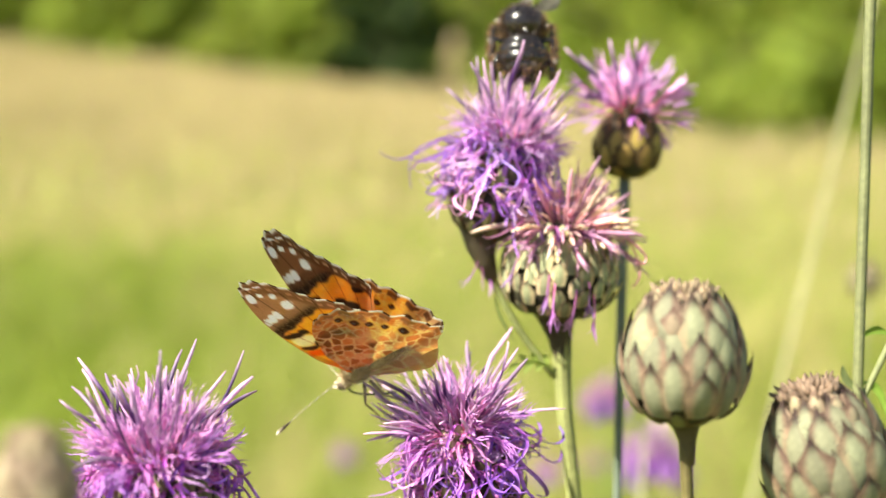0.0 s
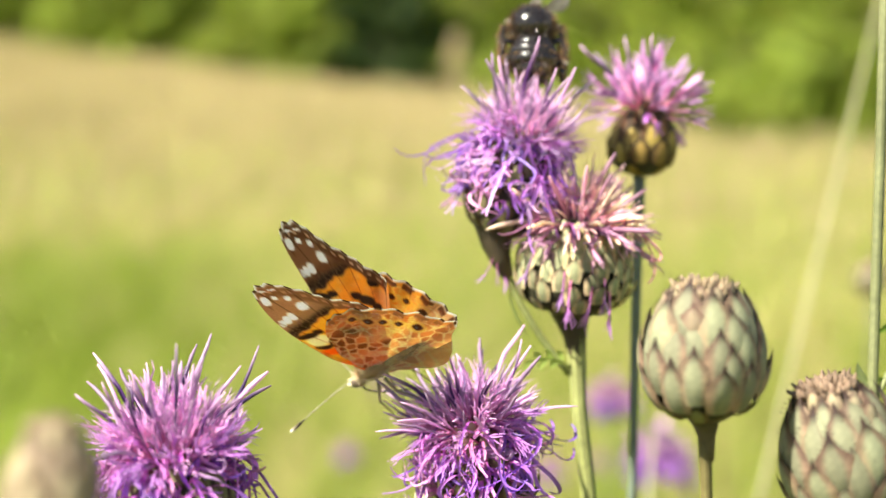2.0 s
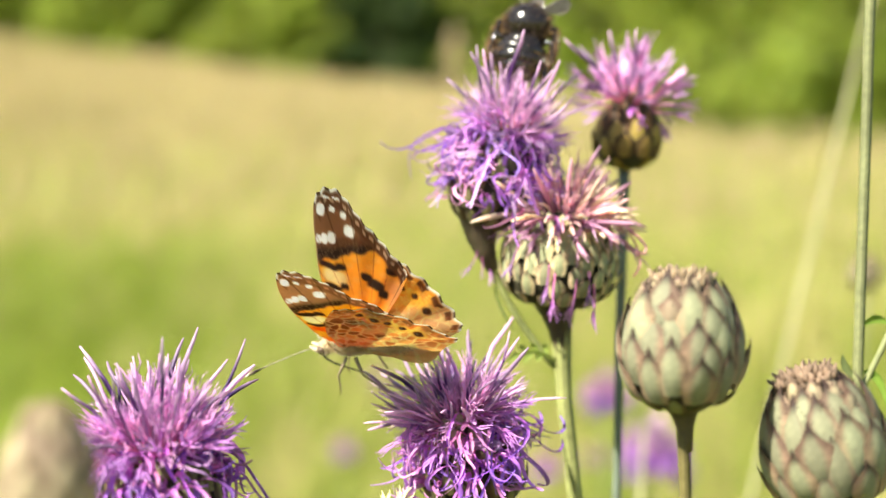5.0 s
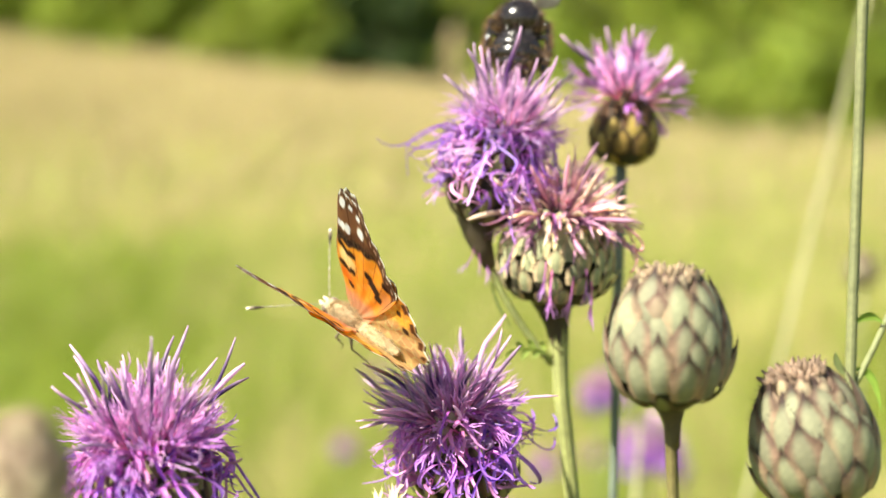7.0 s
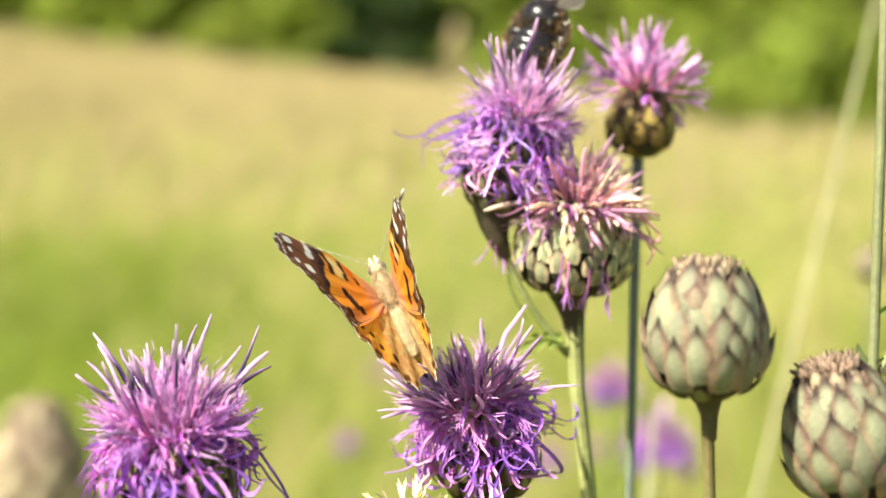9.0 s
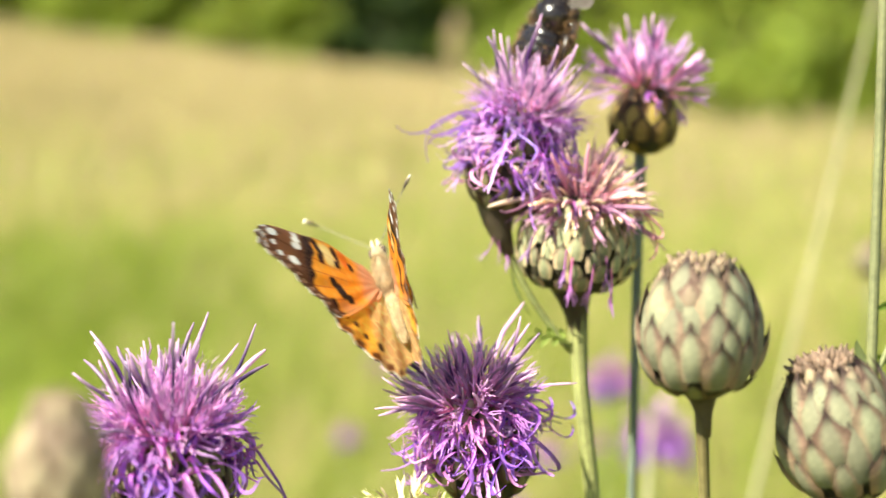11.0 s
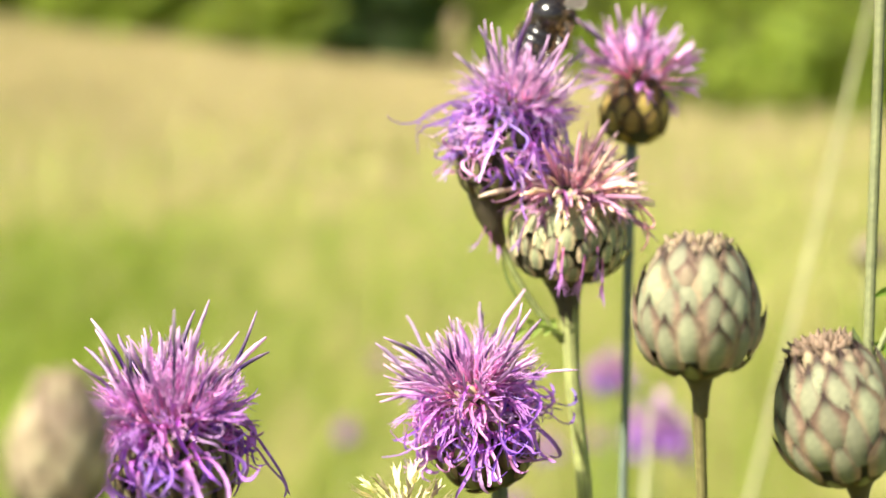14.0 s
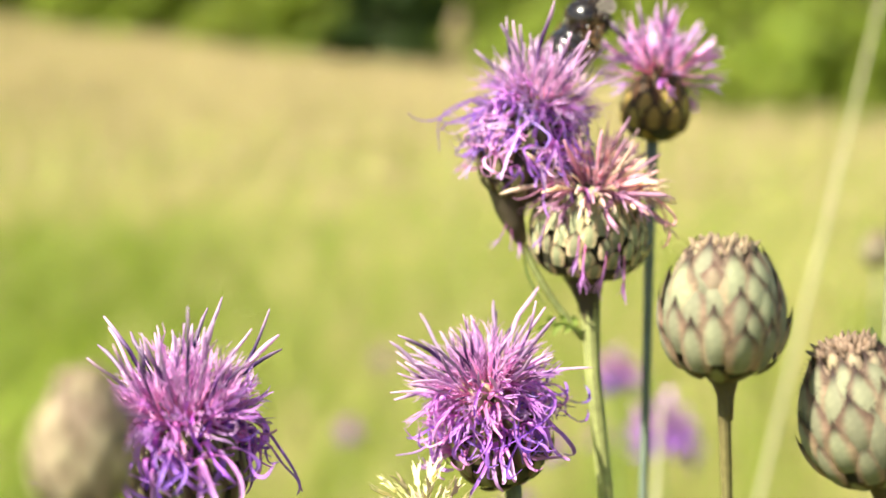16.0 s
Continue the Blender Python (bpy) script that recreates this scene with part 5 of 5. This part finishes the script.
    walk(PLANTS["tr"], [(0, sway(0.0373, 0.3398, 0.00, -0.00)), (0.5, sway(0.0373, 0.3398, 0.05, 0.00)), (1, sway(0.0373, 0.3398, 0.11, 0.04)), (1.5, sway(0.0373, 0.3398, 0.24, -0.02)), (2, sway(0.0373, 0.3398, 0.33, -0.06)), (2.5, sway(0.0373, 0.3398, 0.22, -0.14)), (3, sway(0.0373, 0.3398, 0.01, -0.24)), (3.5, sway(0.0373, 0.3398, -0.33, -0.27)), (4, sway(0.0373, 0.3398, -0.50, -0.27)), (6.5, sway(0.0373, 0.3398, 0.69, -0.10)), (7, sway(0.0373, 0.3398, 0.60, -0.05)), (7.5, sway(0.0373, 0.3398, 0.35, -0.13)), (8, sway(0.0373, 0.3398, 0.19, -0.14)), (8.5, sway(0.0373, 0.3398, -0.10, -0.21)), (9, sway(0.0373, 0.3398, -0.11, -0.05)), (11.5, sway(0.0373, 0.3398, 0.76, -0.07)), (12, sway(0.0373, 0.3398, 0.35, -0.18)), (12.5, sway(0.0373, 0.3398, -0.04, -0.32)), (13, sway(0.0373, 0.3398, -0.57, -0.44)), (13.5, sway(0.0373, 0.3398, -0.78, -0.54)), (14, sway(0.0373, 0.3398, -0.49, -0.56)), (14.5, sway(0.0373, 0.3398, -0.34, -0.48)), (15, sway(0.0373, 0.3398, -0.01, -0.38)), (15.5, sway(0.0373, 0.3398, 0.50, -0.20)), (16, sway(0.0373, 0.3398, 0.37, -0.14))])
    walk(PLANTS["bud"], [(0, sway(0.0368, 0.2481, 0.00, -0.00)), (0.5, sway(0.0368, 0.2481, 0.12, 0.00)), (1, sway(0.0368, 0.2481, 0.19, -0.09)), (1.5, sway(0.0368, 0.2481, 0.20, -0.07)), (2, sway(0.0368, 0.2481, 0.24, 0.04)), (2.5, sway(0.0368, 0.2481, 0.33, 0.09)), (3, sway(0.0368, 0.2481, 0.49, 0.14)), (3.5, sway(0.0368, 0.2481, 0.54, 0.08)), (4, sway(0.0368, 0.2481, 0.42, 0.26)), (6.5, sway(0.0368, 0.2481, -1.25, 0.13)), (7, sway(0.0368, 0.2481, -0.93, 0.23)), (7.5, sway(0.0368, 0.2481, -0.52, 0.28)), (8, sway(0.0368, 0.2481, -0.14, 0.24)), (8.5, sway(0.0368, 0.2481, 0.29, 0.21)), (9, sway(0.0368, 0.2481, 0.58, 0.07)), (11.5, sway(0.0368, 0.2481, -0.17, 0.08)), (12, sway(0.0368, 0.2481, -0.24, 0.32)), (12.5, sway(0.0368, 0.2481, -0.10, 0.48)), (13, sway(0.0368, 0.2481, 0.26, 0.57)), (13.5, sway(0.0368, 0.2481, 0.40, 0.73)), (14, sway(0.0368, 0.2481, 0.13, 0.83)), (14.5, sway(0.0368, 0.2481, 0.08, 0.67)), (15, sway(0.0368, 0.2481, 0.25, 0.44)), (15.5, sway(0.0368, 0.2481, 0.38, 0.25)), (16, sway(0.0368, 0.2481, 0.58, 0.26))])
    walk(PLANTS["rb"], [(0, sway(0.0619, 0.2505, 0.00, -0.00)), (0.5, sway(0.0619, 0.2505, 0.05, -0.13)), (1, sway(0.0619, 0.2505, 0.01, -0.16)), (1.5, sway(0.0619, 0.2505, -0.05, -0.27)), (2, sway(0.0619, 0.2505, -0.01, -0.13)), (2.5, sway(0.0619, 0.2505, 0.04, -0.15)), (3, sway(0.0619, 0.2505, 0.20, -0.13)), (3.5, sway(0.0619, 0.2505, 0.25, -0.13)), (4, sway(0.0619, 0.2505, 0.14, 0.01)), (6.5, sway(0.0619, 0.2505, -0.79, 0.18)), (7, sway(0.0619, 0.2505, -0.61, 0.21)), (7.5, sway(0.0619, 0.2505, -0.35, 0.13)), (8, sway(0.0619, 0.2505, -0.18, 0.10)), (8.5, sway(0.0619, 0.2505, 0.02, -0.10)), (9, sway(0.0619, 0.2505, 0.36, -0.21)), (11.5, sway(0.0619, 0.2505, -0.31, 0.10)), (12, sway(0.0619, 0.2505, -0.22, 0.18)), (12.5, sway(0.0619, 0.2505, -0.14, 0.26)), (13, sway(0.0619, 0.2505, 0.08, 0.29)), (13.5, sway(0.0619, 0.2505, 0.22, 0.34)), (14, sway(0.0619, 0.2505, 0.09, 0.41)), (14.5, sway(0.0619, 0.2505, 0.06, 0.28)), (15, sway(0.0619, 0.2505, 0.16, 0.18)), (15.5, sway(0.0619, 0.2505, 0.25, 0.06)), (16, sway(0.0619, 0.2505, 0.41, -0.10))])
    walk(PLANTS["nb"], [(0, sway(-0.0411, 0.161, 0.00, 0.00)), (1.5, sway(-0.0411, 0.161, -0.97, 0.13)), (3.5, sway(-0.0411, 0.161, 1.80, 1.20)), (7, sway(-0.0411, 0.161, 0.45, -0.36)), (9, sway(-0.0411, 0.161, -2.33, -0.45)), (12.5, sway(-0.0411, 0.161, 1.72, 0.47)), (14.5, sway(-0.0411, 0.161, 0.69, 0.13)), (16, sway(-0.0411, 0.161, -0.09, 0.40))])
    walk(BUTTERFLY, [(0, pose(-0.0134, 0.2903, 0.9496, -48.9, 27.7, 133.9)),
        (2, pose(-0.0136, 0.2902, 0.9496, -48.7, 28.5, 133.8)),
        (3.5, pose(-0.0149, 0.2904, 0.9504, -42.0, 23.0, 151.7)),
        (4.2, pose(-0.0152, 0.2902, 0.9513, -40.6, 14.9, 157.3)),
        (6.3, pose(-0.0148, 0.2909, 0.9532, -38.1, -8.7, 134.2)),
        (7, pose(-0.0145, 0.2902, 0.9555, -43.2, -18.6, 131.1)),
        (8, pose(-0.0136, 0.2903, 0.9559, -42.1, -27.8, 132.5)),
        (9.2, pose(-0.0120, 0.2909, 0.9584, -37.0, -42.5, 117.3)),
        (10.9, pose(-0.0120, 0.2909, 0.9588, -37.0, -42.5, 117.3)),
        (11.3, pose(-0.0149, 0.3054, 0.9664, -1.6, -54.9, 64.3)),
        (11.4, pose(-0.0151, 0.3043, 0.9602, -14.3, -45.3, 65.7)),
        (11.5, pose(-0.0152, 0.2878, 0.9715, 5.3, -50.4, 36.1)),
        (11.6, pose(-0.0148, 0.2723, 0.9762, 36.2, -54.9, -4.9)),
        (11.7, pose(-0.0176, 0.2825, 0.9777, -11.2, -44.8, 31.9)),
        (11.8, pose(-0.0154, 0.2667, 0.9810, -5.7, -8.9, 32.9)),
        (11.9, pose(-0.0179, 0.2811, 0.9869, -11.4, 0.0, 32.2)),
        (12, pose(-0.0177, 0.2842, 0.9919, -13.5, -4.7, 35.7)),
        (12.1, pose(-0.0166, 0.2931, 0.9964, -2.8, -31.3, 8.6)),
        (12.2, pose(-0.0145, 0.2882, 0.9974, -20.5, -30.8, 38.0)),
        (12.3, pose(-0.0121, 0.2988, 0.9995, -14.2, -33.4, 44.6)),
        (12.4, pose(-0.0107, 0.2969, 1.0001, -8.5, -32.1, 37.6)),
        (12.5, pose(-0.0094, 0.2954, 1.0019, 14.2, -28.7, 27.3)),
        (12.6, pose(-0.0085, 0.2877, 1.0015, -7.7, -24.7, 29.4)),
        (12.7, pose(-0.0092, 0.2985, 1.0041, -36.3, -17.1, 29.8)),
        (12.8, pose(-0.0083, 0.3151, 1.0052, -45.0, -25.7, 36.5)),
        (12.9, pose(-0.0057, 0.3088, 1.0062, -15.0, -42.0, 22.0)),
        (13, pose(-0.0056, 0.2862, 1.0032, -26.8, -43.8, 65.7)),
        (13.1, pose(-0.0049, 0.2822, 1.0093, 4.9, -39.8, 13.0)),
        (13.2, pose(-0.0053, 0.2790, 1.0106, 3.9, -33.3, 10.9)),
        (13.3, pose(-0.0032, 0.2815, 1.0139, 1.3, -34.6, 15.5)),
        (13.5, pose(-0.0031, 0.2958, 1.0183, -1.4, -42.3, 12.5)),
        (13.6, pose(-0.0030, 0.2968, 1.0194, -0.5, -41.2, 10.1)),
        (13.8, pose(-0.0033, 0.2953, 1.0284, -0.1, -41.0, 11.6)),
        (14, pose(-0.0549, 0.3419, 1.0749, -0.1, -41.0, 11.6)),
        (14.4, pose(-0.1377, 0.4089, 1.1317, -0.1, -41.0, 11.6)),
        (16, pose(-0.5197, 0.7085, 1.3383, -0.1, -41.0, 11.6))])
    feeding, flying = pose(7.2 * MM, 0, -0.7 * MM, 0, 62, 0), pose(7.2 * MM, 0, -0.7 * MM, 0, 8, 0)
    walk(PROBOSCIS, [(0, feeding), (10.8, feeding), (11.3, flying), (16, flying)])
    fl, hl = WINGS["left"]
    fr, hr = WINGS["right"]
    walk(fl, [(0, wing(1, 80, 29)), (2, wing(1, 77, 30)), (3.5, wing(1, 78, 26)), (4.2, wing(1, 75, 22)), (6.3, wing(1, 66, 26)), (7, wing(1, 69, 20)), (8, wing(1, 70, 16)), (9.2, wing(1, 70, 16)), (10.9, wing(1, 70, 16)), (11.3, wing(1, 33, 17)), (11.4, wing(1, 33, 5)), (11.5, wing(1, 39, 11)), (11.6, wing(1, 75, 7)), (11.7, wing(1, 65, 0)), (11.8, wing(1, 35, 14)), (11.9, wing(1, -37, -0)), (12, wing(1, -44, 17)), (12.1, wing(1, 5, -5)), (12.2, wing(1, 48, 35)), (12.3, wing(1, 77, 11)), (12.4, wing(1, 86, 11)), (12.5, wing(1, 71, 8)), (12.6, wing(1, 31, 23)), (12.7, wing(1, -24, 14)), (12.8, wing(1, -34, 18)), (12.9, wing(1, 15, 12)), (13, wing(1, 63, 8)), (13.1, wing(1, 20, 9)), (13.2, wing(1, 10, 9)), (13.3, wing(1, 13, 9)), (13.5, wing(1, 14, 9)), (13.6, wing(1, 9, 9)), (13.8, wing(1, 8, 9)), (14, wing(1, 8, 9)), (14.4, wing(1, 8, 9)), (16, wing(1, 8, 9))])
    walk(hl, [(0, wing(1, 78, 13)), (2, wing(1, 75, 13)), (3.5, wing(1, 76, 8)), (4.2, wing(1, 73, 5)), (6.3, wing(1, 64, 6)), (7, wing(1, 67, 6)), (8, wing(1, 68, 3)), (9.2, wing(1, 68, 5)), (10.9, wing(1, 68, 5)), (11.3, wing(1, 31, 1)), (11.4, wing(1, 31, 0)), (11.5, wing(1, 37, 10)), (11.6, wing(1, 73, 8)), (11.7, wing(1, 63, 0)), (11.8, wing(1, 33, 11)), (11.9, wing(1, -39, 0)), (12, wing(1, -46, -8)), (12.1, wing(1, 3, 0)), (12.2, wing(1, 46, 0)), (12.3, wing(1, 75, 0)), (12.4, wing(1, 84, 0)), (12.5, wing(1, 69, 3)), (12.6, wing(1, 29, 0)), (12.7, wing(1, -26, 0)), (12.8, wing(1, -36, 0)), (12.9, wing(1, 13, 0)), (13, wing(1, 61, -1)), (13.1, wing(1, 18, 0)), (13.2, wing(1, 8, 0)), (13.3, wing(1, 11, 0)), (13.5, wing(1, 12, 0)), (13.6, wing(1, 7, 0)), (13.8, wing(1, 6, 0)), (14, wing(1, 6, 0)), (14.4, wing(1, 6, 0)), (16, wing(1, 6, 0))])
    walk(fr, [(0, wing(-1, 78, 30)), (2, wing(-1, 75, 30)), (3.5, wing(-1, 77, 28)), (4.2, wing(-1, 77, 24)), (6.3, wing(-1, 71, 27)), (7, wing(-1, 71, 28)), (8, wing(-1, 71, 27)), (9.2, wing(-1, 71, 25)), (10.9, wing(-1, 71, 25)), (11.3, wing(-1, 62, 25)), (11.4, wing(-1, 35, 5)), (11.5, wing(-1, 48, 12)), (11.6, wing(-1, 112, 3)), (11.7, wing(-1, 56, 0)), (11.8, wing(-1, 20, 13)), (11.9, wing(-1, -41, -0)), (12, wing(-1, -54, 10)), (12.1, wing(-1, 4, -5)), (12.2, wing(-1, 67, 35)), (12.3, wing(-1, 89, 11)), (12.4, wing(-1, 86, 11)), (12.5, wing(-1, 88, 8)), (12.6, wing(-1, 33, 23)), (12.7, wing(-1, -27, 14)), (12.8, wing(-1, -33, 18)), (12.9, wing(-1, 50, 12)), (13, wing(-1, 83, 8)), (13.1, wing(-1, 60, 9)), (13.2, wing(-1, 30, 9)), (13.3, wing(-1, -11, 9)), (13.5, wing(-1, -3, 9)), (13.6, wing(-1, -10, 9)), (13.8, wing(-1, -12, 9)), (14, wing(-1, -12, 9)), (14.4, wing(-1, -12, 9)), (16, wing(-1, -12, 9))])
    walk(hr, [(0, wing(-1, 76, 13)), (2, wing(-1, 73, 13)), (3.5, wing(-1, 75, 8)), (4.2, wing(-1, 75, 5)), (6.3, wing(-1, 69, 6)), (7, wing(-1, 69, 6)), (8, wing(-1, 69, 3)), (9.2, wing(-1, 69, 5)), (10.9, wing(-1, 69, 5)), (11.3, wing(-1, 60, 1)), (11.4, wing(-1, 33, 0)), (11.5, wing(-1, 46, 10)), (11.6, wing(-1, 110, 8)), (11.7, wing(-1, 54, 0)), (11.8, wing(-1, 18, 11)), (11.9, wing(-1, -43, 0)), (12, wing(-1, -56, -8)), (12.1, wing(-1, 2, 0)), (12.2, wing(-1, 65, 0)), (12.3, wing(-1, 87, 0)), (12.4, wing(-1, 84, 0)), (12.5, wing(-1, 86, 3)), (12.6, wing(-1, 31, 0)), (12.7, wing(-1, -29, 0)), (12.8, wing(-1, -35, 0)), (12.9, wing(-1, 48, 0)), (13, wing(-1, 81, -1)), (13.1, wing(-1, 58, 0)), (13.2, wing(-1, 28, 0)), (13.3, wing(-1, -13, 0)), (13.5, wing(-1, -5, 0)), (13.6, wing(-1, -12, 0)), (13.8, wing(-1, -14, 0)), (14, wing(-1, -14, 0)), (14.4, wing(-1, -14, 0)), (16, wing(-1, -14, 0))])
    walk(BEE, [(0, pose(0.0154, 0.3225, 1.0094, 0, 0, 0)), (1, pose(0.0145, 0.3225, 1.0090, 0, 0, 4)), (2, pose(0.0146, 0.3225, 1.0086, 0, 0, 2)), (3, pose(0.0139, 0.3225, 1.0085, 0, 4, -3)), (4, pose(0.0160, 0.3225, 1.0074, 0, 10, -14)), (6.5, pose(0.0159, 0.3226, 1.0077, 0, 6, -8)), (7.5, pose(0.0161, 0.3227, 1.0077, 0, 4, -4)), (8.5, pose(0.0156, 0.3227, 1.0067, 0, 8, -22)), (9, pose(0.0159, 0.3227, 1.0062, 0, 10, -34)), (11.5, pose(0.0186, 0.3228, 1.0059, 0, 14, -50)), (12.5, pose(0.0173, 0.3227, 1.0053, 0, 16, -52)), (13.5, pose(0.0172, 0.3228, 1.0043, 0, 14, -52)), (14.5, pose(0.0200, 0.3228, 1.0035, 0, 18, -62)), (15.2, pose(0.0209, 0.3228, 1.0036, 0, 18, -66)), (16, pose(0.0216, 0.3228, 1.0031, 0, 18, -68))])


motions()
